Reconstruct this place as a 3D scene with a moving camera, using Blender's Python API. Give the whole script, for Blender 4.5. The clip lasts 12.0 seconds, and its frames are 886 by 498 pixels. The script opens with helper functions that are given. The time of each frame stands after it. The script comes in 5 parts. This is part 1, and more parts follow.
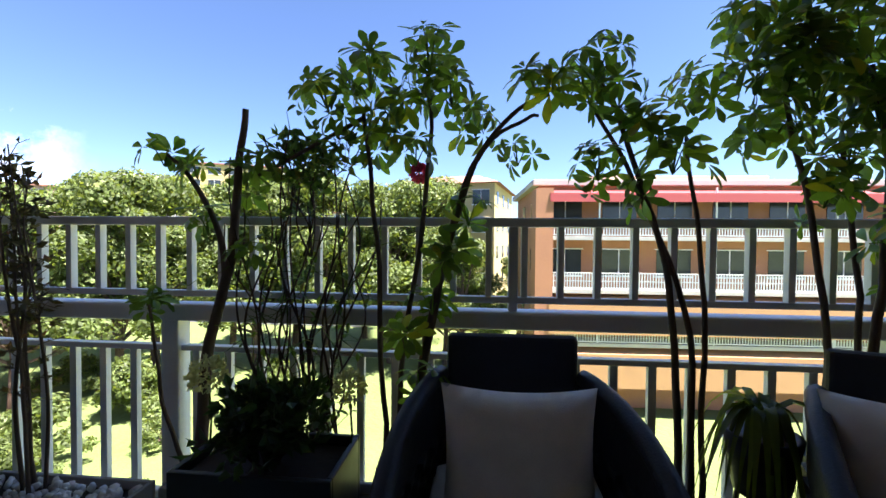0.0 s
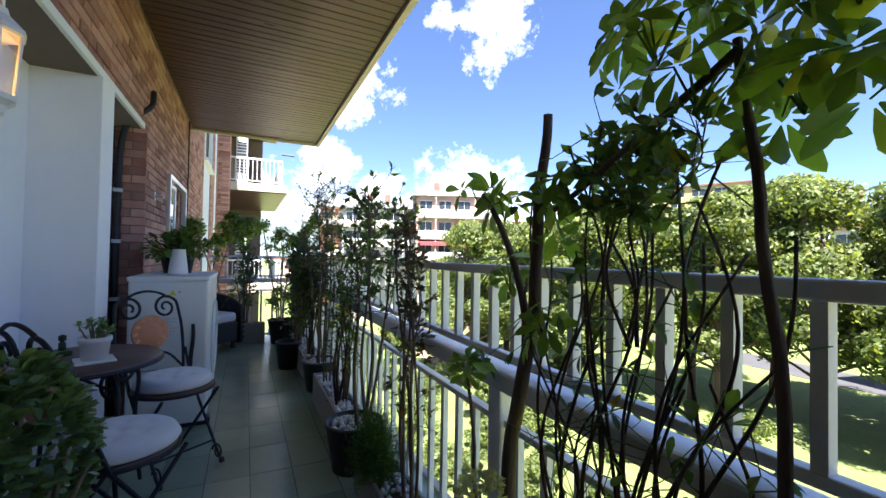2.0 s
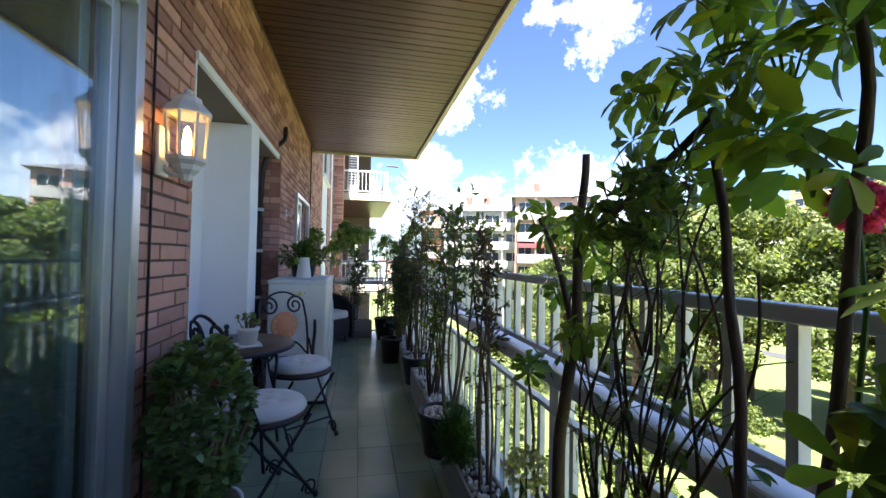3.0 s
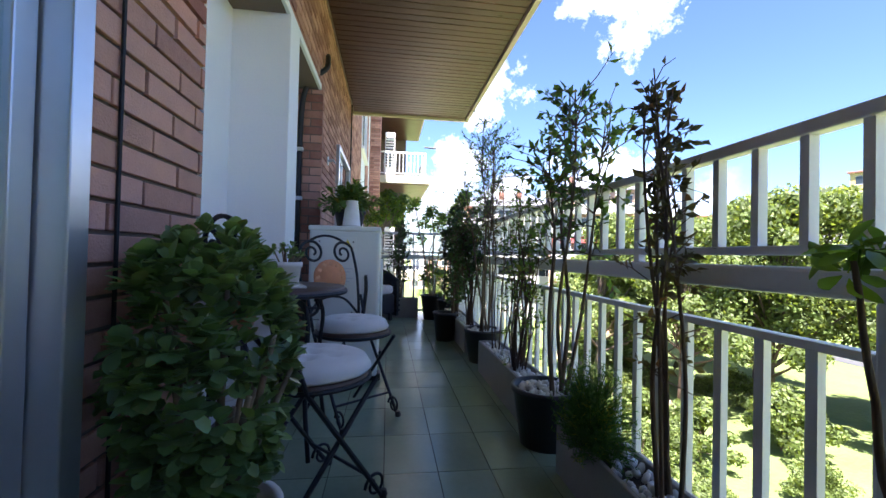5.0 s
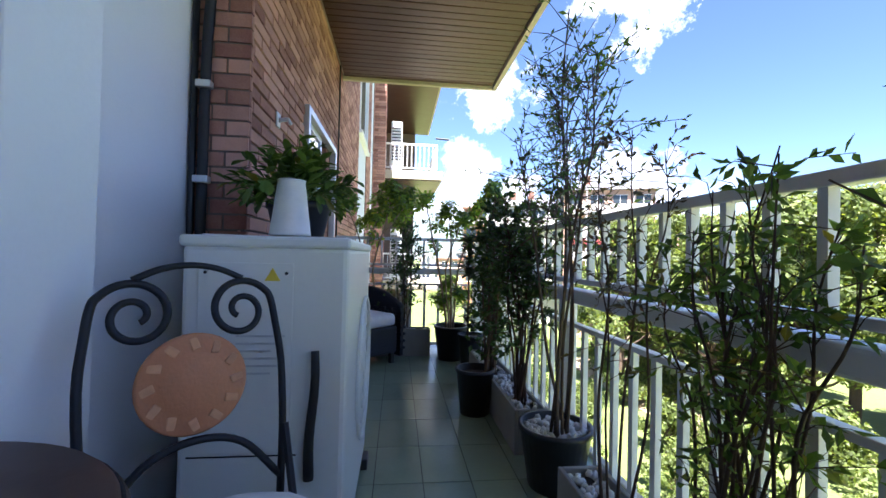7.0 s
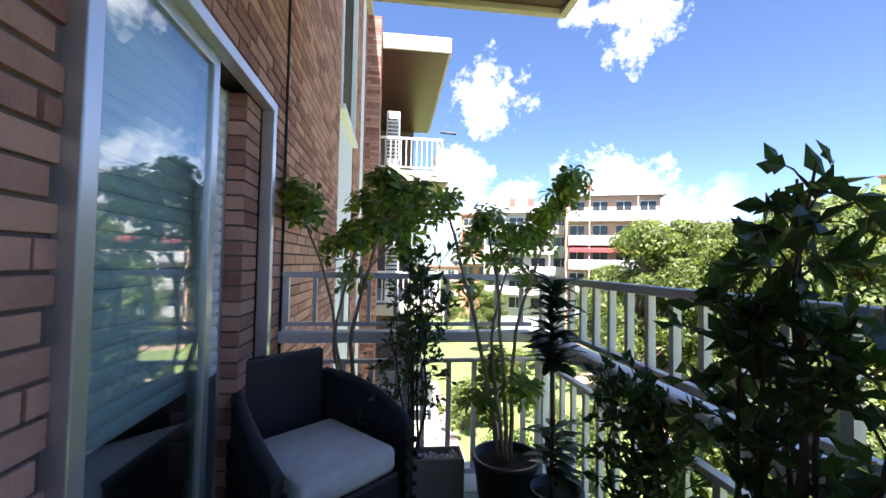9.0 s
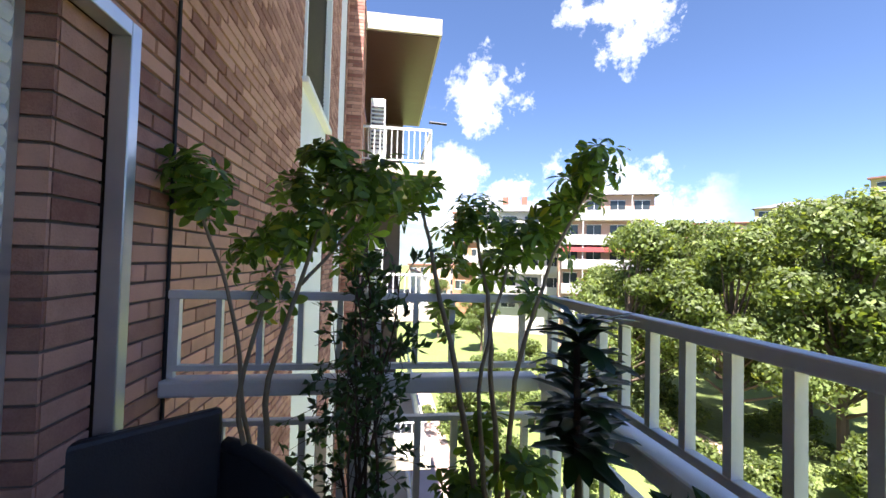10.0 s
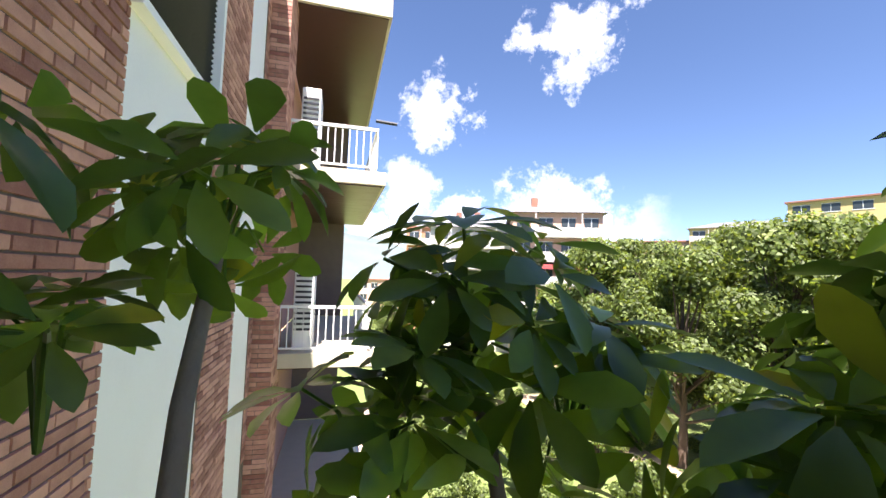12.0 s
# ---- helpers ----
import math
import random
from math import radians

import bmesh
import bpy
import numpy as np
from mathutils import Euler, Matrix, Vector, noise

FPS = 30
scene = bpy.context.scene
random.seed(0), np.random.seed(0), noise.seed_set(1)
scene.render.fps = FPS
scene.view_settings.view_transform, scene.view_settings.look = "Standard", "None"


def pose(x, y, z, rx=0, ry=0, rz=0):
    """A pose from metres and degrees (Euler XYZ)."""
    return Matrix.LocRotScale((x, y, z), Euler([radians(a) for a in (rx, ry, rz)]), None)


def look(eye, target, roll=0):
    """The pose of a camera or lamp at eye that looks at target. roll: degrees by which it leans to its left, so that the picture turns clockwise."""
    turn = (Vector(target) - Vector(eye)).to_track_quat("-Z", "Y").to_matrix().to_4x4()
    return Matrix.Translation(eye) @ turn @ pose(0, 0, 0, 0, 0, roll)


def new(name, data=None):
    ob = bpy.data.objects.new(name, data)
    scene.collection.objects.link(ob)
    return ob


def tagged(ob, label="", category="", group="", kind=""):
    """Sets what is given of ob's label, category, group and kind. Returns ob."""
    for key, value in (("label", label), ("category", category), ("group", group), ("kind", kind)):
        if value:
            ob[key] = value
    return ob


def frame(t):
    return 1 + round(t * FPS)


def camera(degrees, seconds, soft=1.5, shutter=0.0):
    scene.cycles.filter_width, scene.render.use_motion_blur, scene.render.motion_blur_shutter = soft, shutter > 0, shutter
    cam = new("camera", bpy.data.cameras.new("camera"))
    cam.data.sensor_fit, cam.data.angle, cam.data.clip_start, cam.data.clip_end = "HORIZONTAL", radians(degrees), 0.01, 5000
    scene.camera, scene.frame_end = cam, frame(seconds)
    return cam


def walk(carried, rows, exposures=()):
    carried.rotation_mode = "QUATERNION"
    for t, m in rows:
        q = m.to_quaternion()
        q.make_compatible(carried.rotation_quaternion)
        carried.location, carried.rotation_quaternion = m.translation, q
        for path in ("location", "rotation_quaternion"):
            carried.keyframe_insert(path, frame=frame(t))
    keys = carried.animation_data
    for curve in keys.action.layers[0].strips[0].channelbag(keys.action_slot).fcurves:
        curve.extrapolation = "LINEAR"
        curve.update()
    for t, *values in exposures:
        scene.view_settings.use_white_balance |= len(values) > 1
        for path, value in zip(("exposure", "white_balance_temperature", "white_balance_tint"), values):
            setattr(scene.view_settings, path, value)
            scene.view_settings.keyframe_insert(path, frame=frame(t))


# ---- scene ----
cam = camera(94.5, 12.0)
PATH = [
    (0, (-0.2, -0.088, 1.163), (-0.382, 1.903, 1.119), 0.5),
    (0.5, (-0.169, 0.202, 1.139), (-0.874, 2.074, 1.144), 0.6),
    (1, (-0.207, 0.48, 1.127), (-1.421, 2.069, 1.166), 1.0),
    (1.5, (-0.281, 0.602, 1.194), (-1.856, 1.834, 1.236), 1.1),
    (2, (-0.25, 0.65, 1.268), (-2.053, 1.516, 1.309), 1.0),
    (2.5, (-0.103, 0.665, 1.297), (-2.016, 1.248, 1.342), 1.2),
    (3, (0.026, 0.67, 1.317), (-1.931, 1.077, 1.359), 1.1),
    (3.2, (0.061, 0.69, 1.308), (-1.906, 1.047, 1.352), 1.3),
    (4.8, (-0.627, 0.478, 0.965), (-2.609, 0.751, 0.988), 1.3),
    (5, (-0.771, 0.468, 0.914), (-2.753, 0.735, 0.943), 1.3),
    (5.5, (-1.155, 0.471, 0.862), (-3.138, 0.726, 0.892), 1.1),
    (6, (-1.573, 0.481, 0.882), (-3.559, 0.716, 0.909), 1.0),
    (6.5, (-1.994, 0.519, 0.945), (-3.981, 0.746, 0.973), 1.0),
    (7, (-2.415, 0.557, 1.054), (-4.403, 0.778, 1.086), 1.3),
    (9, (-4.53, 0.52, 1.315), (-6.515, 0.762, 1.381), 1.1),
    (9.5, (-4.865, 0.627, 1.377), (-6.847, 0.883, 1.431), 1.6),
    (10, (-5.267, 0.717, 1.387), (-7.247, 0.993, 1.444), 1.5),
    (10.5, (-5.612, 0.848, 1.437), (-7.583, 1.179, 1.502), 2.3),
    (11, (-6.087, 1.019, 1.453), (-8.051, 1.389, 1.543), 2.5),
    (11.5, (-6.577, 0.948, 1.582), (-8.526, 1.382, 1.698), 1.6),
    (12, (-6.826, 1.006, 1.649), (-8.757, 1.507, 1.781), 1.8),
]
walk(cam, [(t, look(eye, target, roll)) for t, eye, target, roll in PATH], [(0, 2.65, 6200, 18), (2, 2.75, 6200, 18), (5, 3.05, 6100, 18), (7, 3.0, 6100, 18), (9, 2.65, 6200, 18), (12, 2.4, 6500, 19)])

# clouds: direction, angular radius, raggedness
CLOUDS = [((-0.74, 0.45, 0.505), 0.085, 5.0), ((-0.69, 0.50, 0.52), 0.06, 5.0), ((-0.908, 0.205, 0.366), 0.085, 4.6), ((-0.965, 0.16, 0.205), 0.07, 4.0), ((-0.87, 0.45, 0.165), 0.085, 4.0), ((-0.83, 0.52, 0.15), 0.08, 4.0)]


# ---- world, sun ----
SUN = Vector((0.40, -0.10, 0.90)).normalized()
world = bpy.data.worlds.new("sky")
scene.world = world
world.use_nodes = True
wn, wl = world.node_tree.nodes, world.node_tree.links
wn.clear()


def wnode(kind, **kw):
    n = wn.new(kind)
    for k, v in kw.items():
        n.inputs[k].default_value = v
    return n


w_out = wnode("ShaderNodeOutputWorld")
w_bg = wnode("ShaderNodeBackground", Strength=0.05)
w_sky = wnode("ShaderNodeTexSky")
w_sky.sky_type, w_sky.sun_disc = "NISHITA", False
w_sky.sun_elevation = math.asin(SUN.z)
w_sky.sun_rotation = math.atan2(SUN.x, SUN.y)
w_sky.altitude, w_sky.air_density, w_sky.dust_density, w_sky.ozone_density = 100, 0.75, 0.3, 2.0
w_geo = wnode("ShaderNodeTexCoord")


def wmath(op, a, b=None, c=None):
    n = wn.new("ShaderNodeMath")
    n.operation = op
    for i, v in enumerate((a, b, c)):
        if v is None:
            continue
        if isinstance(v, (int, float)):
            n.inputs[i].default_value = v
        else:
            wl.new(v, n.inputs[i])
    return n.outputs[0]


w_noise = wnode("ShaderNodeTexNoise", Scale=13.0, Detail=10.0, Roughness=0.65)
wl.new(w_geo.outputs["Generated"], w_noise.inputs["Vector"])
w_sep = wn.new("ShaderNodeSeparateXYZ")
wl.new(w_geo.outputs["Generated"], w_sep.inputs[0])


def puff(direction, radius, wobble):
    """A cumulus: a soft disc on the sky, its outline broken up by the noise."""
    n = wn.new("ShaderNodeVectorMath")
    n.operation = "DISTANCE"
    wl.new(w_geo.outputs["Generated"], n.inputs[0])
    n.inputs[1].default_value = Vector(direction).normalized()
    d = wmath("ADD", wmath("DIVIDE", n.outputs["Value"], radius), wmath("MULTIPLY", wmath("SUBTRACT", w_noise.outputs["Fac"], 0.5), wobble))
    return wmath("SMOOTH_MIN", wmath("MAXIMUM", wmath("MULTIPLY", wmath("SUBTRACT", 1.0, d), 1.2), 0.0), 1.0, 0.3)


cover = None
for direction, radius, wobble in CLOUDS:
    p = puff(direction, radius, wobble)
    cover = p if cover is None else wmath("MAXIMUM", cover, p)
# a low bank of cloud over the horizon on the side of the walk's end
bank = wmath("MULTIPLY", wmath("SUBTRACT", w_noise.outputs["Fac"], wmath("ADD", 0.34, wmath("MULTIPLY", wmath("ABSOLUTE", wmath("SUBTRACT", w_sep.outputs["Z"], 0.11)), 2.4))), 6.0)
side = wmath("MINIMUM", wmath("MAXIMUM", wmath("MULTIPLY", wmath("SUBTRACT", wmath("MULTIPLY", w_sep.outputs["X"], -1.0), 0.70), 6.0), 0.0), 1.0)
bank = wmath("MULTIPLY", wmath("MINIMUM", wmath("MAXIMUM", bank, 0.0), 1.0), side)
cover = wmath("MULTIPLY", wmath("MAXIMUM", cover, bank), 0.92)
w_mix = wn.new("ShaderNodeMix")
w_mix.data_type = "RGBA"
wl.new(cover, w_mix.inputs["Factor"])
w_tint = wn.new("ShaderNodeMix")
w_tint.data_type, w_tint.blend_type = "RGBA", "MULTIPLY"
w_tint.inputs["Factor"].default_value = 1.0
w_tint.inputs["B"].default_value = (0.84, 0.91, 1.0, 1)
wl.new(w_sky.outputs[0], w_tint.inputs["A"])
wl.new(w_tint.outputs["Result"], w_mix.inputs["A"])
w_mix.inputs["B"].default_value = (8.6, 8.8, 9.2, 1)
wl.new(w_mix.outputs["Result"], w_bg.inputs["Color"])
wl.new(w_bg.outputs[0], w_out.inputs["Surface"])

sun_data = bpy.data.lights.new("sun", "SUN")
sun_data.energy, sun_data.angle, sun_data.color = 4.6, radians(0.6), (1.0, 0.95, 0.87)
sun = new("sun", sun_data)
sun.matrix_world = look(SUN * 50, (0, 0, 0))


# ---- materials ----
def material(name, base, rough=0.6, metal=0.0, var=0.25, scale=8.0, grain=60.0, bump=0.15, rand=0.0, island=0.0, stretch=(1, 1, 1), tint=None, spec=0.5, bump_dist=0.004):
    """A surface with stains (scale, per metre), grain (grain, per metre), a fine relief, and a spread from piece to piece."""
    m = bpy.data.materials.new(name)
    m.use_nodes = True
    nt = m.node_tree
    n, l = nt.nodes, nt.links
    p = n["Principled BSDF"]
    p.inputs["Roughness"].default_value, p.inputs["Metallic"].default_value = rough, metal
    p.inputs["Specular IOR Level"].default_value = spec
    co = n.new("ShaderNodeTexCoord")
    mp = n.new("ShaderNodeMapping")
    mp.inputs["Scale"].default_value = stretch
    info = n.new("ShaderNodeObjectInfo")
    l.new(co.outputs["Object"], mp.inputs["Vector"])
    off = n.new("ShaderNodeVectorMath")
    off.operation = "ADD"
    l.new(mp.outputs[0], off.inputs[0])
    sc = n.new("ShaderNodeMath")
    sc.operation = "MULTIPLY"
    sc.inputs[1].default_value = 37.0
    l.new(info.outputs["Random"], sc.inputs[0])
    l.new(sc.outputs[0], off.inputs[1])
    big, fine = n.new("ShaderNodeTexNoise"), n.new("ShaderNodeTexNoise")
    for t, s, d in ((big, scale, 4.0), (fine, grain, 3.0)):
        t.inputs["Scale"].default_value, t.inputs["Detail"].default_value = s, d
        l.new(off.outputs[0], t.inputs["Vector"])

    def mth(op, a, b):
        k = n.new("ShaderNodeMath")
        k.operation = op
        for i, v in enumerate((a, b)):
            if isinstance(v, (int, float)):
                k.inputs[i].default_value = v
            else:
                l.new(v, k.inputs[i])
        return k.outputs[0]

    tone = mth("ADD", mth("MULTIPLY", mth("SUBTRACT", big.outputs["Fac"], 0.5), 2 * var), mth("MULTIPLY", mth("SUBTRACT", fine.outputs["Fac"], 0.5), var))
    if rand:
        tone = mth("ADD", tone, mth("MULTIPLY", mth("SUBTRACT", info.outputs["Random"], 0.5), rand))
    if island:
        geo = n.new("ShaderNodeNewGeometry")
        tone = mth("ADD", tone, mth("MULTIPLY", mth("SUBTRACT", geo.outputs["Random Per Island"], 0.5), island))
    mix = n.new("ShaderNodeMix")
    mix.data_type = "RGBA"
    lo = tint or tuple(c * 0.45 for c in base)
    hi = tuple(min(1.0, c * 1.35) for c in base)
    ramp = n.new("ShaderNodeValToRGB")
    ramp.color_ramp.elements[0].color, ramp.color_ramp.elements[1].color = (*lo, 1), (*hi, 1)
    mid = ramp.color_ramp.elements.new(0.5)
    mid.color = (*base, 1)
    l.new(mth("ADD", tone, 0.5), ramp.inputs["Fac"])
    l.new(ramp.outputs[0], p.inputs["Base Color"])
    r = mth("ADD", mth("MULTIPLY", mth("SUBTRACT", big.outputs["Fac"], 0.5), 0.25), rough)
    l.new(r, p.inputs["Roughness"])
    if bump:
        b = n.new("ShaderNodeBump")
        b.inputs["Strength"].default_value, b.inputs["Distance"].default_value = bump, bump_dist
        l.new(mth("ADD", fine.outputs["Fac"], big.outputs["Fac"]), b.inputs["Height"])
        l.new(b.outputs[0], p.inputs["Normal"])
    return m


def leafy(name, base, spread=0.5, through_light=0.35, rough=0.45, yellow=(0.3, 0.3, 0.03)):
    """Leaves: glossy above, letting light through, no two quite the same green."""
    m = bpy.data.materials.new(name)
    m.use_nodes = True
    n, l = m.node_tree.nodes, m.node_tree.links
    p, out = n["Principled BSDF"], n["Material Output"]
    geo, info = n.new("ShaderNodeNewGeometry"), n.new("ShaderNodeObjectInfo")
    add = n.new("ShaderNodeMath")
    add.operation = "ADD"
    l.new(geo.outputs["Random Per Island"], add.inputs[0])
    l.new(info.outputs["Random"], add.inputs[1])
    fr = n.new("ShaderNodeMath")
    fr.operation = "FRACT"
    l.new(add.outputs[0], fr.inputs[0])
    ramp = n.new("ShaderNodeValToRGB")
    e = ramp.color_ramp.elements
    e[0].color = (*(c * (1 - spread) for c in base), 1)
    e[1].color = (*yellow, 1)
    k = e.new(0.55)
    k.color = (*base, 1)
    k = e.new(0.9)
    k.color = (*(c * (1 + spread) for c in base), 1)
    l.new(fr.outputs[0], ramp.inputs["Fac"])
    co, noise_t = n.new("ShaderNodeTexCoord"), n.new("ShaderNodeTexNoise")
    noise_t.inputs["Scale"].default_value = 40
    l.new(co.outputs["Object"], noise_t.inputs["Vector"])
    hue = n.new("ShaderNodeHueSaturation")
    mul = n.new("ShaderNodeMath")
    mul.operation, mul.inputs[1].default_value = "MULTIPLY_ADD", 0.5
    mul.inputs[2].default_value = 0.75
    l.new(noise_t.outputs["Fac"], mul.inputs[0])
    l.new(mul.outputs[0], hue.inputs["Value"])
    l.new(ramp.outputs[0], hue.inputs["Color"])
    l.new(hue.outputs[0], p.inputs["Base Color"])
    p.inputs["Roughness"].default_value = rough
    tr, mx = n.new("ShaderNodeBsdfTranslucent"), n.new("ShaderNodeMixShader")
    warm = n.new("ShaderNodeMix")
    warm.data_type, warm.blend_type = "RGBA", "MULTIPLY"
    warm.inputs["Factor"].default_value = 1.0
    warm.inputs["B"].default_value = (1.8, 1.7, 0.6, 1)
    l.new(hue.outputs[0], warm.inputs["A"])
    l.new(warm.outputs["Result"], tr.inputs["Color"])
    mx.inputs[0].default_value = through_light
    l.new(p.outputs[0], mx.inputs[1])
    l.new(tr.outputs[0], mx.inputs[2])
    l.new(mx.outputs[0], out.inputs["Surface"])
    return m


def glassy(name, tint=(0.85, 0.93, 0.92), clear=0.75):
    """A window pane: see-through, with the mirror gloss of glass."""
    m = bpy.data.materials.new(name)
    m.use_nodes = True
    n, l = m.node_tree.nodes, m.node_tree.links
    out = n["Material Output"]
    n.remove(n["Principled BSDF"])
    t, g, mx, fr = n.new("ShaderNodeBsdfTransparent"), n.new("ShaderNodeBsdfGlossy"), n.new("ShaderNodeMixShader"), n.new("ShaderNodeLayerWeight")
    t.inputs[0].default_value = (*tint, 1)
    g.inputs["Roughness"].default_value = 0.015
    fr.inputs[0].default_value = 0.5
    pw = n.new("ShaderNodeMath")
    pw.operation, pw.inputs[1].default_value = "POWER", 3.0
    l.new(fr.outputs["Facing"], pw.inputs[0])
    k = n.new("ShaderNodeMath")
    k.operation, k.inputs[1].default_value = "ADD", 1 - clear
    l.new(pw.outputs[0], k.inputs[0])
    l.new(k.outputs[0], mx.inputs[0])
    l.new(t.outputs[0], mx.inputs[1])
    l.new(g.outputs[0], mx.inputs[2])
    l.new(mx.outputs[0], out.inputs["Surface"])
    return m


BRICK = material("brick", (0.54, 0.29, 0.22), 0.85, var=0.22, scale=14, grain=160, bump=0.5, rand=0.6, island=0.6, tint=(0.25, 0.10, 0.075))
MORTAR = material("mortar", (0.17, 0.13, 0.11), 0.95, var=0.2, scale=5, grain=120, bump=0.4)
WHITEWALL = material("white_paint", (0.86, 0.87, 0.88), 0.75, var=0.06, scale=2.5, grain=90, bump=0.12)
CREAM = material("cream_paint", (0.50, 0.45, 0.35), 0.7, var=0.14, scale=4, grain=60, bump=0.15)
RAILPAINT = material("rail_paint", (0.72, 0.72, 0.73), 0.42, var=0.10, scale=7, grain=80, bump=0.12)
TILE = material("green_tile", (0.27, 0.34, 0.24), 0.20, var=0.14, scale=5, grain=45, bump=0.06, rand=0.18)
GROUT = material("grout", (0.07, 0.075, 0.06), 0.9, var=0.2)
WOOD = material("soffit_board", (0.060, 0.024, 0.013), 0.33, var=0.25, scale=3, grain=24, bump=0.2, island=0.5, stretch=(6, 0.6, 6))
ALU = material("aluminium", (0.62, 0.64, 0.66), 0.32, 0.75, var=0.06, scale=4, grain=40, bump=0.03)
WICKER = material("wicker", (0.022, 0.024, 0.032), 0.5, var=0.3, scale=20, grain=150, bump=0.4)
CUSHION = material("cushion_cloth", (0.80, 0.80, 0.80), 0.9, var=0.10, scale=9, grain=320, bump=0.3)
PATTERNED = material("patterned_cloth", (0.76, 0.76, 0.76), 0.9, var=0.28, scale=13, grain=260, bump=0.25, tint=(0.5, 0.52, 0.56))
IRON = material("wrought_iron", (0.02, 0.022, 0.028), 0.5, 0.35, var=0.3, scale=25, grain=120, bump=0.2)
TABLETOP = material("table_top", (0.10, 0.062, 0.05), 0.42, var=0.22, scale=6, grain=60, bump=0.08)
TERRACOTTA = material("terracotta", (0.62, 0.27, 0.14), 0.8, var=0.22, scale=22, grain=140, bump=0.3, tint=(0.45, 0.26, 0.18))
APPLIANCE = material("appliance_enamel", (0.78, 0.80, 0.78), 0.36, var=0.06, scale=3, grain=50, bump=0.03)
BLACKPLASTIC = material("black_plastic", (0.018, 0.018, 0.02), 0.42, var=0.2, scale=9, grain=60, bump=0.06)
STONEPLANTER = material("planter_fibre", (0.30, 0.28, 0.25), 0.85, var=0.16, scale=9, grain=120, bump=0.3)
PEBBLE = material("pebble", (0.68, 0.66, 0.62), 0.75, var=0.12, scale=20, grain=120, island=0.5, bump=0.2)
SOIL = material("soil", (0.05, 0.035, 0.025), 0.95, var=0.35, scale=30, grain=160, bump=0.8)
BARK = material("bark", (0.115, 0.078, 0.056), 0.9, var=0.35, scale=18, grain=150, bump=0.7, stretch=(1, 1, 0.25))
PALEBARK = material("pale_bark", (0.26, 0.20, 0.13), 0.85, var=0.3, scale=22, grain=140, bump=0.5, stretch=(1, 1, 0.3))
TWIG = material("twig", (0.075, 0.045, 0.033), 0.9, var=0.3, scale=30, grain=160, bump=0.4)
CERAMIC = material("white_ceramic", (0.78, 0.77, 0.74), 0.4, var=0.14, scale=14, grain=70, bump=0.08)
SHUTTER = material("shutter_slat", (0.80, 0.82, 0.82), 0.5, var=0.06, scale=3, grain=50, bump=0.05)
CURTAIN = material("curtain", (0.72, 0.75, 0.78), 0.95, var=0.10, scale=6, grain=200, bump=0.2)
# dark tone stands in for the shade inside unlit rooms
DARKROOM = material("dim_room_wall", (0.22, 0.20, 0.18), 0.9, var=0.1, scale=2)
RUBBER = material("black_hose", (0.015, 0.015, 0.017), 0.6, var=0.2)
SCHEFF = leafy("umbrella_leaf", (0.12, 0.21, 0.045), 0.45, 0.50, 0.34)
SMALLLEAF = leafy("shrub_leaf", (0.085, 0.15, 0.042), 0.5, 0.45, 0.5, yellow=(0.20, 0.17, 0.04))
FICUSLEAF = leafy("ficus_leaf", (0.045, 0.090, 0.032), 0.4, 0.3, 0.35, yellow=(0.07, 0.11, 0.03))
DRYLEAF = leafy("dry_leaf", (0.10, 0.085, 0.05), 0.5, 0.3, 0.7, yellow=(0.22, 0.09, 0.05))
JADELEAF = leafy("jade_leaf", (0.17, 0.27, 0.11), 0.4, 0.35, 0.28, yellow=(0.14, 0.17, 0.05))
STRAPLEAF = leafy("strap_leaf", (0.11, 0.15, 0.025), 0.5, 0.4, 0.4)
DRACAENA = leafy("dracaena_leaf", (0.018, 0.05, 0.02), 0.4, 0.15, 0.35, yellow=(0.04, 0.09, 0.03))
FERN = leafy("fern", (0.06, 0.14, 0.03), 0.4, 0.4, 0.6)
TREELEAF = leafy("tree_leaf", (0.112, 0.152, 0.040), 0.55, 0.42, 0.6, yellow=(0.21, 0.24, 0.06))
GLASS = glassy("window_glass", clear=0.90)
LAMPGLASS = glassy("lamp_glass", (0.95, 0.9, 0.8), 0.92)


def glow(name, colour, strength):
    m = bpy.data.materials.new(name)
    m.use_nodes = True
    p = m.node_tree.nodes["Principled BSDF"]
    p.inputs["Emission Color"].default_value = (*colour, 1)
    p.inputs["Emission Strength"].default_value = strength
    return m


BULB = glow("bulb", (1.0, 0.62, 0.2), 4.5)


# ---- mesh helpers ----
def put_mesh(name, bm, mat, smooth=False):
    me = bpy.data.meshes.new(name)
    bm.to_mesh(me)
    bm.free()
    me.materials.append(mat)
    if smooth:
        for f in me.polygons:
            f.use_smooth = True
    return me


def part(name, bm, mat, parent=None, label="", smooth=False, kind=""):
    """Links a bmesh, or a mesh already made, as one object under a thing or a part."""
    me = bm if isinstance(bm, bpy.types.Mesh) else put_mesh(name, bm, mat, smooth)
    ob = new(name, me)
    if parent is not None:
        ob.parent = parent
    if label or kind:
        tagged(ob, label, kind=kind)
    return ob


def thing(name, label, category, at=(0, 0, 0), rz=0.0, group="", kind=""):
    e = new(name)
    e.empty_display_size = 0.1
    e.matrix_world = pose(*at, 0, 0, rz)
    return tagged(e, label, category, group, kind)


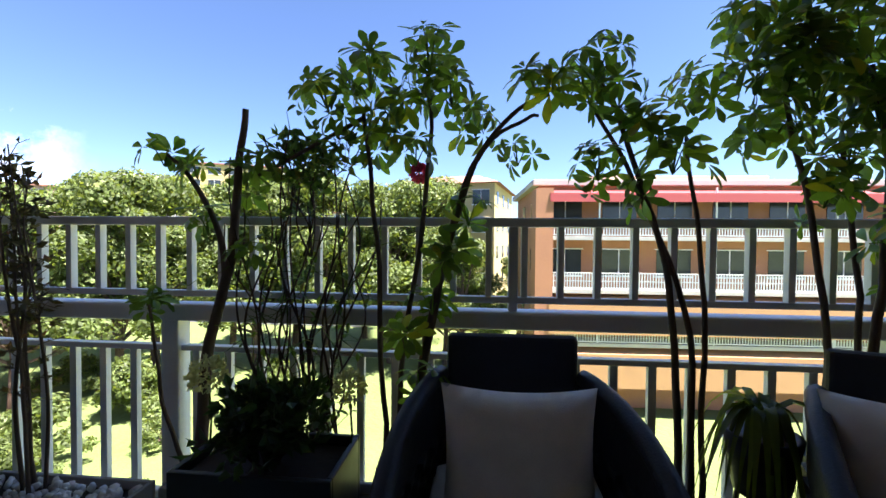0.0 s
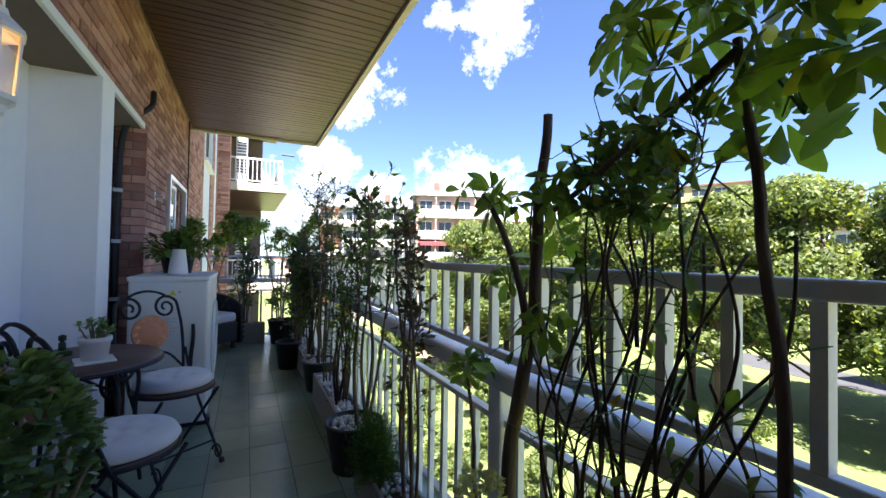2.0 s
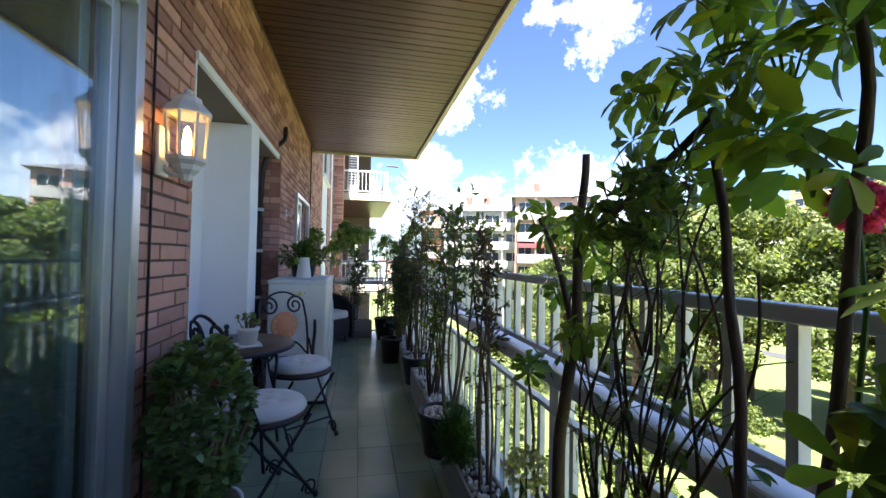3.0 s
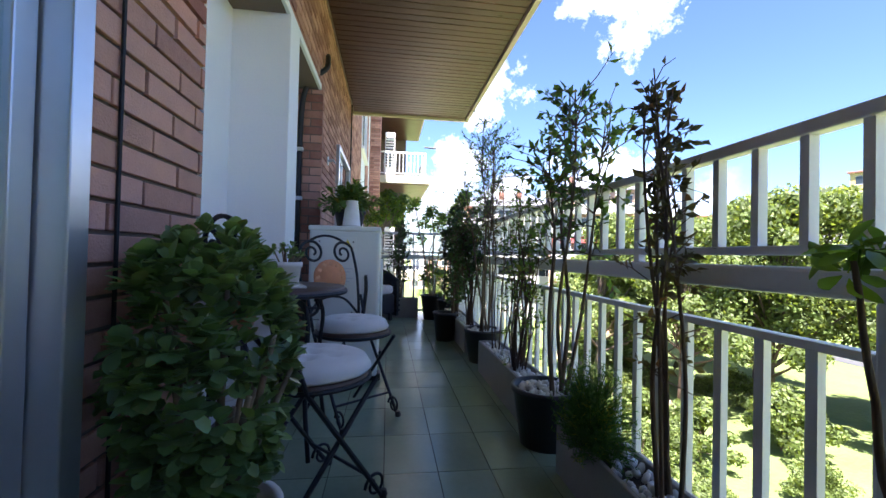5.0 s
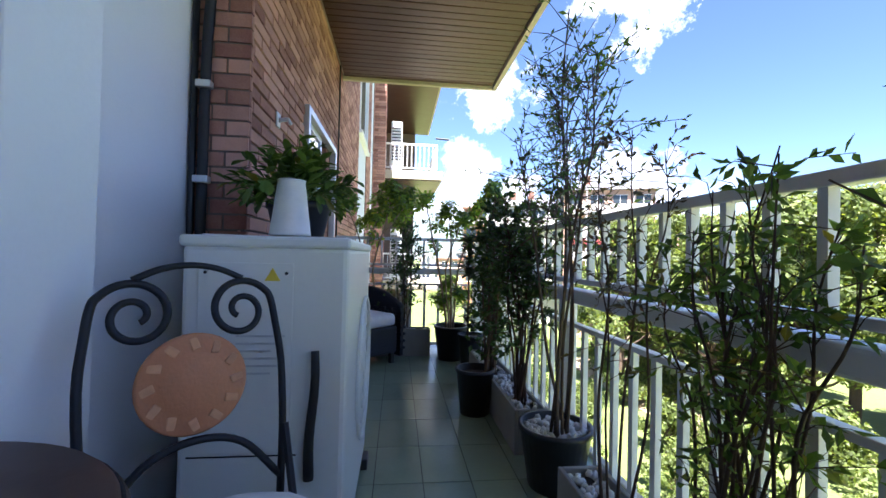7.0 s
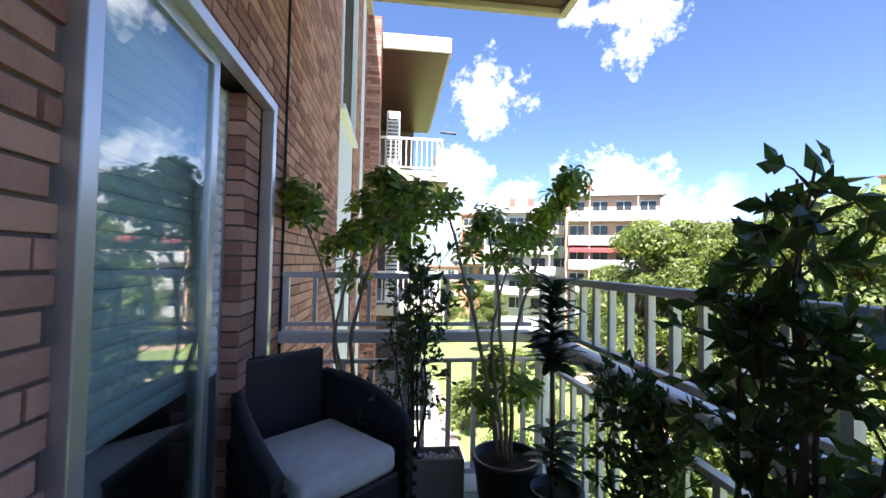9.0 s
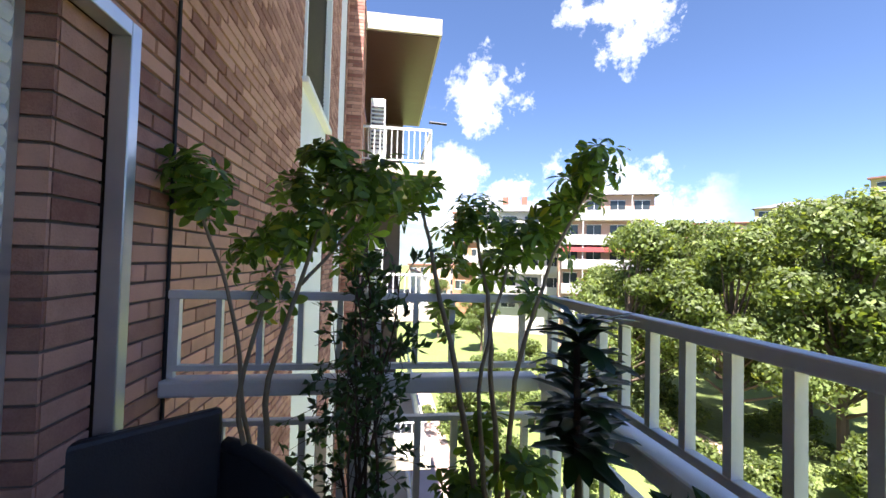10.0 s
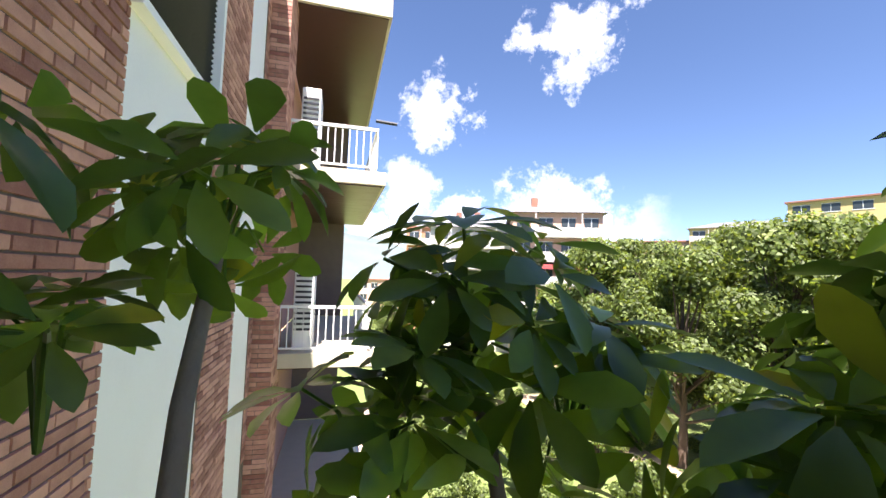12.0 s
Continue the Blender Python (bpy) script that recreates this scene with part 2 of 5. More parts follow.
def box(bm, x0, x1, y0, y1, z0, z1, bevel=0.0):
    m = Matrix.Translation(((x0 + x1) / 2, (y0 + y1) / 2, (z0 + z1) / 2)) @ Matrix.Diagonal((x1 - x0, y1 - y0, z1 - z0, 1))
    r = bmesh.ops.create_cube(bm, size=1.0, matrix=m)
    if bevel:
        edges = list({e for v in r["verts"] for e in v.link_edges})
        bmesh.ops.bevel(bm, geom=edges, offset=bevel, segments=2, affect="EDGES", profile=0.5)
    return bm


def boxed(x0, x1, y0, y1, z0, z1, bevel=0.0):
    return box(bmesh.new(), x0, x1, y0, y1, z0, z1, bevel)


def tube(bm, pts, r0, r1=None, n=6, cap=True):
    """A round bar along a line of points, thinning from r0 to r1."""
    pts = [Vector(p) for p in pts]
    r1 = r0 if r1 is None else r1
    rings, up = [], Vector((0, 0, 1))
    for i, p in enumerate(pts):
        d = (pts[min(i + 1, len(pts) - 1)] - pts[max(i - 1, 0)]).normalized()
        if abs(d.dot(up)) > 0.95:
            up = Vector((1, 0, 0)) if abs(d.x) < 0.9 else Vector((0, 1, 0))
        a = d.cross(up).normalized()
        b = d.cross(a).normalized()
        up = -b if abs(d.z) < 0.95 else up
        r = r0 + (r1 - r0) * i / max(1, len(pts) - 1)
        rings.append([bm.verts.new(p + (a * math.cos(2 * math.pi * k / n) + b * math.sin(2 * math.pi * k / n)) * r) for k in range(n)])
    for s, t in zip(rings, rings[1:]):
        best = min(range(n), key=lambda o: sum((s[k].co - t[(k + o) % n].co).length for k in (0, n // 3, 2 * n // 3)))
        for k in range(n):
            bm.faces.new((s[k], s[(k + 1) % n], t[(k + 1 + best) % n], t[(k + best) % n]))
    if cap:
        bm.faces.new(list(reversed(rings[0])))
        bm.faces.new(rings[-1])
    return bm


def lathe(bm, profile, n=24, x=0.0, y=0.0):
    """A turned body from (radius, height) pairs."""
    rings = []
    for r, z in profile:
        rings.append([bm.verts.new((x + r * math.cos(2 * math.pi * k / n), y + r * math.sin(2 * math.pi * k / n), z)) for k in range(n)])
    for s, t in zip(rings, rings[1:]):
        for k in range(n):
            bm.faces.new((s[k], s[(k + 1) % n], t[(k + 1) % n], t[k]))
    if profile[0][0] > 1e-5:
        bm.faces.new(list(reversed(rings[0])))
    if profile[-1][0] > 1e-5:
        bm.faces.new(rings[-1])
    bmesh.ops.recalc_face_normals(bm, faces=bm.faces)
    return bm


def curl(cx, cz, r, a0, a1, turns_in=0.35, steps=16):
    """A scroll in the xz plane: points from angle a0 to a1 (degrees), winding in."""
    out = []
    for i in range(steps + 1):
        k = i / steps
        a = radians(a0 + (a1 - a0) * k)
        q = r * (1 - (1 - turns_in) * k)
        out.append((cx + q * math.cos(a), 0.0, cz + q * math.sin(a)))
    return out


def smooth_line(pts, n=5):
    """A Catmull-Rom line through the points."""
    p = [Vector(q) for q in pts]
    p = [2 * p[0] - p[1]] + p + [2 * p[-1] - p[-2]]
    out = []
    for i in range(1, len(p) - 2):
        for j in range(n):
            t = j / n
            out.append(0.5 * (2 * p[i] + (p[i + 1] - p[i - 1]) * t + (2 * p[i - 1] - 5 * p[i] + 4 * p[i + 1] - p[i + 2]) * t * t + (3 * p[i] - p[i - 1] - 3 * p[i + 1] + p[i + 2]) * t ** 3))
    out.append(p[-2])
    return out


def leaf(bm, at, along, normal, length, width, bend=0.25, rounder=0.6):
    """One leaf blade of eight faces, folded along its rib and bent down."""
    d = Vector(along).normalized()
    nn = (Vector(normal) - d * Vector(normal).dot(d))
    nn = nn.normalized() if nn.length > 1e-4 else d.orthogonal().normalized()
    s = d.cross(nn)
    at = Vector(at)
    mid, left, right = [], [], []
    for k, w in ((0.0, 0.08), (0.35, 0.7), (rounder + 0.08, 1.0), (0.9, 0.55), (1.0, 0.0)):
        c = at + d * (length * k) - nn * (bend * length * k * k)
        mid.append(bm.verts.new(c))
        if 0 < w:
            left.append(bm.verts.new(c + s * (width * w / 2) + nn * (0.12 * width * w)))
            right.append(bm.verts.new(c - s * (width * w / 2) + nn * (0.12 * width * w)))
    for i in range(3):
        bm.faces.new((mid[i], mid[i + 1], left[i + 1], left[i]))
        bm.faces.new((mid[i + 1], mid[i], right[i], right[i + 1]))
    bm.faces.new((mid[3], mid[4], left[3]))
    bm.faces.new((mid[4], mid[3], right[3]))


def small_leaf(bm, at, along, length, width, rng):
    """A small four-cornered leaf, folded along its rib."""
    d = Vector(along).normalized()
    s = d.cross(Vector((rng.uniform(-1, 1), rng.uniform(-1, 1), rng.uniform(-1, 1)))).normalized()
    nn = s.cross(d)
    at = Vector(at)
    a, b = bm.verts.new(at), bm.verts.new(at + d * length - nn * length * 0.15)
    c = bm.verts.new(at + d * length * 0.5 + s * width / 2 + nn * width * 0.12)
    e = bm.verts.new(at + d * length * 0.5 - s * width / 2 + nn * width * 0.12)
    bm.faces.new((a, c, b))
    bm.faces.new((a, b, e))


def rand_dir(rng, up=0.0):
    while True:
        v = Vector((rng.uniform(-1, 1), rng.uniform(-1, 1), rng.uniform(-1, 1)))
        if 0.1 < v.length < 1:
            v.normalize()
            v.z += up
            return v.normalized()


# ---- the structure of the balcony ----
WALL, RAIL_Y, END_X, SOFFIT = -0.12, 1.44, -7.00, 3.10
EAST = 2.7
COURSE, BRICK_L, BRICK_H = 0.0675, 0.25, 0.0575


def structure(name, bm, mat, label="", category="", smooth=False):
    return tagged(part(name, bm, mat, None, "", smooth), label, category, kind="structure")


# openings of the facade: x0, x1, z0, z1
OPENINGS = [(-1.64, 1.30, 0.0, 2.24), (-4.27, -2.16, 0.0, 2.26), (-6.70, -5.40, 0.0, 2.11), (-10.95, -9.30, -9.0, 12.5), (-13.10, -12.10, -9.0, 12.5)]
WX0, WX1, WZ0, WZ1 = -13.9, EAST + 0.3, -9.0, 6.6
bm = bmesh.new()
cuts = sorted({WX0, WX1, *(o[0] for o in OPENINGS), *(o[1] for o in OPENINGS)})
for a, b in zip(cuts, cuts[1:]):
    hole = [o for o in OPENINGS if o[0] <= a + 1e-6 and b <= o[1] + 1e-6]
    lo = WZ0
    for o in hole:
        if o[2] > lo + 1e-6:
            box(bm, a, b, WALL - 0.30, WALL - 0.012, lo, o[2])
        elif o[2] == 0.0:
            box(bm, a, b, WALL - 0.30, WALL - 0.012, lo, -0.25)
        lo = min(o[3], WZ1)
    if lo < WZ1:
        box(bm, a, b, WALL - 0.30, WALL - 0.012, lo, WZ1)
bmesh.ops.remove_doubles(bm, verts=bm.verts, dist=1e-5)
wall_south = structure("wall_south", bm, MORTAR, "red brick facade with thin dark joints behind the balcony", "wall")

# terrace slab, grout bed, and the slab over it with its board lining
floor = structure("floor", boxed(-7.12, EAST + 0.3, WALL - 0.3, 1.60, -0.26, -0.006), GROUT, "green glazed tile floor of the balcony", "floor")
structure("trim", boxed(-7.16, EAST + 0.3, 1.60, 1.64, -0.28, 0.03, 0.006), CREAM, "pale edge trim of the balcony slab", "trim")
bm = boxed(-7.25, EAST + 0.3, WALL, 1.69, SOFFIT + 0.02, SOFFIT + 0.30)
ceiling_body = structure("ceiling", bm, CREAM, "slab of the balcony above", "ceiling")
bm = bmesh.new()
x, rng = -7.21, random.Random(5)
while x < EAST + 0.2:
    box(bm, x, x + 0.086, WALL + 0.02, 1.64, SOFFIT - 0.002 * rng.random(), SOFFIT + 0.016, 0.004)
    x += 0.094
structure("ceiling", bm, WOOD, "dark brown varnished board lining of the soffit", "ceiling")
bm = boxed(-7.27, EAST + 0.3, 1.645, 1.70, SOFFIT - 0.035, SOFFIT + 0.31, 0.006)
box(bm, -7.275, -7.22, WALL, 1.645, SOFFIT - 0.035, SOFFIT + 0.31, 0.006)
structure("trim", bm, CREAM, "cream fascia round the slab above", "trim")
structure("wall_east", boxed(EAST, EAST + 0.25, WALL, 1.60, -0.26, SOFFIT + 0.02), CREAM, "plain rendered end wall of the balcony", "wall")

# white-painted recess beside the dining table: two bays with a pillar between
bm = boxed(-3.17, -2.16, -0.62, -0.42, 0.0, 2.26)
structure("wall_recess", bm, WHITEWALL, "smooth white painted back of the recess", "wall")
structure("wall_bay", boxed(-4.27, -3.40, -0.62, -0.33, 0.0, 2.26), WHITEWALL, "smooth white painted back of the narrow bay", "wall")
structure("wall_pillar", boxed(-3.40, -3.17, -0.62, -0.105, 0.0, 2.26, 0.004), WHITEWALL, "white painted pillar between the bays", "wall")
structure("wall_reveal", boxed(-2.164, -2.15, -0.42, -0.118, 0.0, 2.26), WHITEWALL, "white painted reveal of the recess", "wall")
structure("trim", boxed(-4.27, -2.16, -0.40, -0.11, 2.262, 2.31, 0.004), WHITEWALL, "white lintel of the recess", "trim")


def brick_stack(core, x0, x1, y0, y1, z0, z1):
    """Courses of brick standing proud of a mortar core, on its +x and +y faces."""
    bm, k, z = bmesh.new(), 0, z0
    while z < z1 - 0.03:
        top = min(z + BRICK_H, z1)
        cut = y0 + (y1 - y0) * (0.62 if k % 2 else 0.36)
        for a, b in ((y0, cut - 0.005), (cut + 0.005, y1 + 0.01)):
            box(bm, x1 + 0.0005, x1 + 0.010, a, b, z, top)
        n = max(1, round((x1 - x0) / BRICK_L))
        for i in range(n):
            w = (x1 - x0) / n
            box(bm, x0 + w * i + 0.005, x0 + w * (i + 1) - 0.005, y1 + 0.0005, y1 + 0.010, z, top)
        z += COURSE
        k += 1
    return part("brickwork", bm, BRICK, core, kind="stuff")


pier = structure("wall_pier", boxed(-4.30, -4.272, -0.33, -0.105, 0.0, 2.26), MORTAR, "brick return of the pier", "wall")
brick_stack(pier, -4.30, -4.272, -0.33, -0.105, 0.0, 2.26)

# rooms behind the glass, their unlit look given by the dark wall colour
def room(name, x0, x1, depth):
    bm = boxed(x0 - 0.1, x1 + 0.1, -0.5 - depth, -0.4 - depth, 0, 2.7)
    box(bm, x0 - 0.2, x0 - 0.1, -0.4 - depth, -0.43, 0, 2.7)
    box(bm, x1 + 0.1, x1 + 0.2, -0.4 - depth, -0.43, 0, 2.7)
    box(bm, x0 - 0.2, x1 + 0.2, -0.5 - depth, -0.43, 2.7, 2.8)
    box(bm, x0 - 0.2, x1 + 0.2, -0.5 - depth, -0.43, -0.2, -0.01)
    structure(name, bm, DARKROOM, "plain room behind the window, its dimness put into the wall colour", "room")


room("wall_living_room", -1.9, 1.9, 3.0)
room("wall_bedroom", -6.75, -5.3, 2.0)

# the storeys above and the rest of the block, closing the place behind
structure("wall_block", boxed(-13.9, 16.0, -12.0, -3.7, -9.0, 6.6), MORTAR, "body of the apartment block", "wall")
structure("wall_roof", boxed(-13.95, 16.0, -12.0, WALL + 0.1, 6.602, 6.8), CREAM, "flat roof edge of the block", "roof")
structure("wall_block_east", boxed(EAST + 0.3, 16.0, -3.7, WALL, -9.0, 6.6), MORTAR, "brick facade further along", "wall")

# white strips in the facade further along
def facade_panel(x0, x1, z0, z1):
    t = thing("wall_panel", "white painted vertical panel set in the brick facade", "wall panel", kind="structure")
    part("panel", boxed(x0, x1, -0.30, WALL - 0.02, z0, z1, 0.004), WHITEWALL, t)
    return t


facade_panel(-10.95, -9.30, -9.0, 3.1)
facade_panel(-13.08, -12.12, -9.0, 6.6)
t = thing("window_louvre", "tall window with dark slatted louvre in a white frame", "window", kind="structure")
part("frame", box(boxed(-9.36, -9.30, -0.26, -0.10, 3.1, 5.6), -10.95, -10.88, -0.26, -0.10, 3.1, 5.6), WHITEWALL, t)
part("sill", boxed(-10.97, -9.28, -0.30, -0.06, 3.06, 3.12, 0.005), WHITEWALL, t)
# dark sheet stands in for the shade behind the slats
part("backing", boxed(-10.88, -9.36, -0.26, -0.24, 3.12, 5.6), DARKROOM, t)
slat_me = put_mesh("slat", boxed(-0.76, 0.76, -0.03, 0.03, -0.004, 0.004), IRON)
for i in range(48):
    ob = part("slat", slat_me, IRON, t)
    ob.matrix_local = pose(-10.12, -0.19, 3.15 + 0.05 * i, 40)
part("wall_above", boxed(-10.95, -9.30, -0.40, WALL - 0.012, 5.602, 6.6), MORTAR, t)

# ---- glazed doors ----
def frame_bars(t, x0, x1, z0, z1, y, w=0.05, d=0.05, name="frame"):
    bm = boxed(x0, x0 + w, y - d / 2, y + d / 2, z0, z1, 0.004)
    box(bm, x1 - w, x1, y - d / 2, y + d / 2, z0, z1, 0.004)
    box(bm, x0 + w, x1 - w, y - d / 2, y + d / 2, z1 - w, z1, 0.004)
    box(bm, x0 + w, x1 - w, y - d / 2, y + d / 2, z0, z0 + w, 0.004)
    return part(name, bm, ALU, t)


def pane(t, x0, x1, z0, z1, y):
    p = part("pane", boxed(x0, x1, y - 0.003, y + 0.003, z0, z1), GLASS, t)
    p.visible_shadow = False
    return p


def shutter(t, x0, x1, z0, z1, y, pitch=0.052):
    """A lowered roller shutter: curved slats one below the other."""
    prof = [(0.0, 0.0), (0.007, 0.012), (0.009, 0.026), (0.007, 0.040), (0.0, 0.0495)]
    bm = bmesh.new()
    a = [bm.verts.new((x0, d, z)) for d, z in prof] + [bm.verts.new((x0, -0.006, z)) for d, z in reversed(prof)]
    b = [bm.verts.new((x1, v.co.y, v.co.z)) for v in a]
    k = len(a)
    for i in range(k):
        bm.faces.new((a[i], a[(i + 1) % k], b[(i + 1) % k], b[i]))
    bm.faces.new(a)
    bm.faces.new(list(reversed(b)))
    bmesh.ops.recalc_face_normals(bm, faces=bm.faces)
    me = put_mesh("slat", bm, SHUTTER)
    z = z1 - pitch
    while z > z0:
        part("slat", me, SHUTTER, t).matrix_local = pose(0, y, z)
        z -= pitch


door_1 = thing("door_1", "sliding aluminium balcony door, pushed open, with sheer curtains behind", "door", kind="structure")
frame_bars(door_1, -1.64, 1.30, 0.0, 2.24, -0.15, 0.055, 0.10)
sash = frame_bars(door_1, -1.58, -0.88, 0.06, 2.18, -0.17, 0.05, 0.035, "sash")
pane(sash, -1.53, -0.93, 0.11, 2.13, -0.17)
sash = frame_bars(door_1, -1.50, -0.80, 0.06, 2.18, -0.215, 0.05, 0.035, "sash")
pane(sash, -1.45, -0.85, 0.11, 2.13, -0.215)
bm = bmesh.new()
cols = []
for i in range(61):
    px = -1.55 + 0.62 * i / 60
    py = -0.285 + 0.03 * math.sin(i * 0.9) + 0.012 * math.sin(i * 2.3)
    cols.append((bm.verts.new((px, py, 0.03)), bm.verts.new((px, py, 2.2))))
for a, b in zip(cols, cols[1:]):
    bm.faces.new((a[0], b[0], b[1], a[1]))
bmesh.ops.solidify(bm, geom=list(bm.faces), thickness=0.003)
curtain = tagged(part("curtain", bm, CURTAIN, None, "", True), "pale grey sheer curtain in soft folds behind the door", "curtain")

door_2 = thing("door_2", "aluminium sliding balcony door with its white roller shutter lowered halfway", "door", kind="structure")
frame_bars(door_2, -6.70, -5.40, 0.0, 2.11, -0.115, 0.05, 0.06)
sash = frame_bars(door_2, -6.12, -5.45, 0.05, 2.06, -0.145, 0.05, 0.03, "sash")
pane(sash, -6.07, -5.50, 0.10, 2.01, -0.145)
sash = frame_bars(door_2, -6.20, -5.56, 0.05, 2.06, -0.205, 0.05, 0.03, "sash")
shutter(door_2, -6.42, -5.46, 0.78, 2.06, -0.235)
part("shutter_guide", boxed(-6.45, -6.42, -0.30, -0.225, 0.05, 2.06), ALU, door_2)
jamb = part("jamb", boxed(-6.65, -6.46, -0.42, -0.16, 0.05, 2.06), MORTAR, door_2, "brick reveal of the door")
brick_stack(jamb, -6.65, -6.46, -0.42, -0.16, 0.05, 2.06)

# ---- railings ----
def railing(name, length, label, m, posts, joints, step=0.1303, lowstep=0.1335, first=0.03):
    """A balcony rail: a handrail bar on a fence of flat uprights, and a second, higher fence on top of it."""
    t = thing(name, label, "railing", kind="structure")
    t.matrix_world = m
    part("top_rail", boxed(0, length, -0.022, 0.022, 1.212, 1.246, 0.005), RAILPAINT, t)
    part("upper_rail", boxed(0, length, -0.015, 0.015, 0.932, 0.956, 0.003), RAILPAINT, t)
    part("handrail", boxed(0, length, -0.05, 0.05, 0.840, 0.905, 0.010), RAILPAINT, t)
    part("lower_top_rail", boxed(0, length, -0.018, 0.018, 0.716, 0.738, 0.003), RAILPAINT, t)
    part("bottom_rail", boxed(0, length, -0.018, 0.018, 0.055, 0.085, 0.003), RAILPAINT, t)
    upper = put_mesh("upright", boxed(-0.011, 0.011, -0.014, 0.014, 0.956, 1.212), RAILPAINT)
    lower = put_mesh("upright", boxed(-0.014, 0.014, -0.011, 0.011, 0.085, 0.716), RAILPAINT)
    x = first
    while x < length:
        part("upright", upper, RAILPAINT, t).location = (x, 0, 0)
        x += step
    x = first + 0.02
    while x < length:
        part("upright", lower, RAILPAINT, t).location = (x, 0, 0)
        x += lowstep
    for p in posts:
        part("post", boxed(p - 0.036, p + 0.036, -0.036, 0.036, 0.0, 0.840, 0.006), RAILPAINT, t)
    for p in joints:
        part("joint_post", boxed(p - 0.017, p + 0.017, -0.0145, 0.0145, 0.905, 1.212, 0.003), RAILPAINT, t)
    return t


railing("railing", EAST - END_X, "grey-white painted steel balcony railing with a raised upper fence", pose(END_X, RAIL_Y, 0), [0.04, 2.55, 5.59, 8.2], [0.03, 2.55, 4.75, 6.92, 9.0], first=0.055)
railing("railing", RAIL_Y - WALL - 0.06, "grey-white painted steel railing across the balcony's end", pose(END_X, WALL, 0, 0, 0, 90), [0.75], [0.02], step=0.155, lowstep=0.155, first=0.04)


# ---- outside: ground, trees, buildings ----
GROUND = -9.0
GRASS = material("grass", (0.13, 0.17, 0.045), 0.9, var=0.55, scale=0.35, grain=3.0, bump=0.6, bump_dist=0.15, tint=(0.10, 0.14, 0.03))
ASPHALT = material("asphalt", (0.055, 0.055, 0.058), 0.9, var=0.25, scale=0.6, grain=20, bump=0.3)
PAVING = material("paving", (0.38, 0.27, 0.23), 0.85, var=0.2, scale=0.8, grain=20, bump=0.2)
EARTH = material("bare_earth", (0.36, 0.27, 0.18), 0.95, var=0.3, scale=0.6, grain=8, bump=0.5, bump_dist=0.1)
bm = bmesh.new()
bmesh.ops.create_grid(bm, x_segments=80, y_segments=80, size=1500, matrix=Matrix.Translation((0, 0, GROUND)))
structure("ground", bm, GRASS, "sunlit meadow and lawn below the block", "ground")
structure("pavement", boxed(-40, 10, 0.5, 4.5, GROUND - 0.1, GROUND + 0.08), PAVING, "pinkish paved walk along the foot of the block", "pavement")
structure("road", boxed(-70, -14, 46.0, 52.0, GROUND - 0.1, GROUND + 0.03), ASPHALT, "asphalt street beyond the trees", "road")
structure("path", boxed(-42, -24, 17.0, 20.5, GROUND - 0.1, GROUND + 0.05), EARTH, "bare earth track across the meadow", "ground")


def tree_mesh(seed, height, spread, leaves, leaf_size):
    rng = random.Random(seed)
    trunk, crown = bmesh.new(), bmesh.new()
    tube(trunk, [(0, 0, 0), (0.1, 0, height * 0.25), (0, 0.1, height * 0.5), (0.1, 0, height * 0.8)], height * 0.022, height * 0.006, 8)
    blobs = []
    for i in range(30):
        a, k = rng.uniform(0, 6.28), rng.random()
        z = height * rng.uniform(0.30, 0.97)
        far = spread * (0.25 + 0.75 * math.sin(min(1.0, (height - z) / height * 1.7) * math.pi * 0.5)) * rng.uniform(0.25, 0.95)
        c = Vector((math.cos(a) * far, math.sin(a) * far, z))
        tube(trunk, [(0, 0, z * 0.55), (c.x * 0.5, c.y * 0.5, z * 0.75), c], height * 0.008, height * 0.002, 5)
        blobs.append((c, spread * rng.uniform(0.16, 0.36)))
    verts, faces = [], []
    for i in range(leaves):
        c, r = blobs[rng.randrange(len(blobs))]
        d = rand_dir(rng, 0.25)
        p = c + Vector((d.x, d.y, d.z * 0.75)) * r * (0.35 + 0.8 * rng.random() ** 0.7)
        n = (d + rand_dir(rng) * 0.8).normalized()
        s = n.orthogonal().normalized()
        q = Matrix.Rotation(rng.uniform(0, 6.28), 3, n)
        s = q @ s
        u = n.cross(s)
        w = leaf_size * rng.uniform(0.6, 1.3)
        b = len(verts)
        verts += [p - s * w * 0.5, p + u * w * 0.28, p + s * w * 0.6, p - u * w * 0.3]
        faces.append((b, b + 1, b + 2, b + 3))
    me = bpy.data.meshes.new("crown")
    me.from_pydata(verts, [], faces)
    me.materials.append(TREELEAF)
    crown.free()
    return put_mesh("trunk", trunk, BARK), me


TREES = [tree_mesh(11, 13.0, 4.6, 22000, 0.27), tree_mesh(12, 12.0, 4.2, 20000, 0.26), tree_mesh(13, 14.0, 4.8, 22000, 0.28)]
BUSHES = [tree_mesh(21, 3.2, 2.2, 4200, 0.24), tree_mesh(22, 2.4, 1.9, 3600, 0.2)]


def plant_tree(kind, x, y, size, rz, label, name="tree", category="tree", group="trees of the park"):
    trunk, crown = kind
    t = thing(name, label, category, (x, y, GROUND), rz, group)
    t.scale = (size, size, size)
    part("trunk", trunk, BARK, t)
    part("crown", crown, TREELEAF, t)
    return t


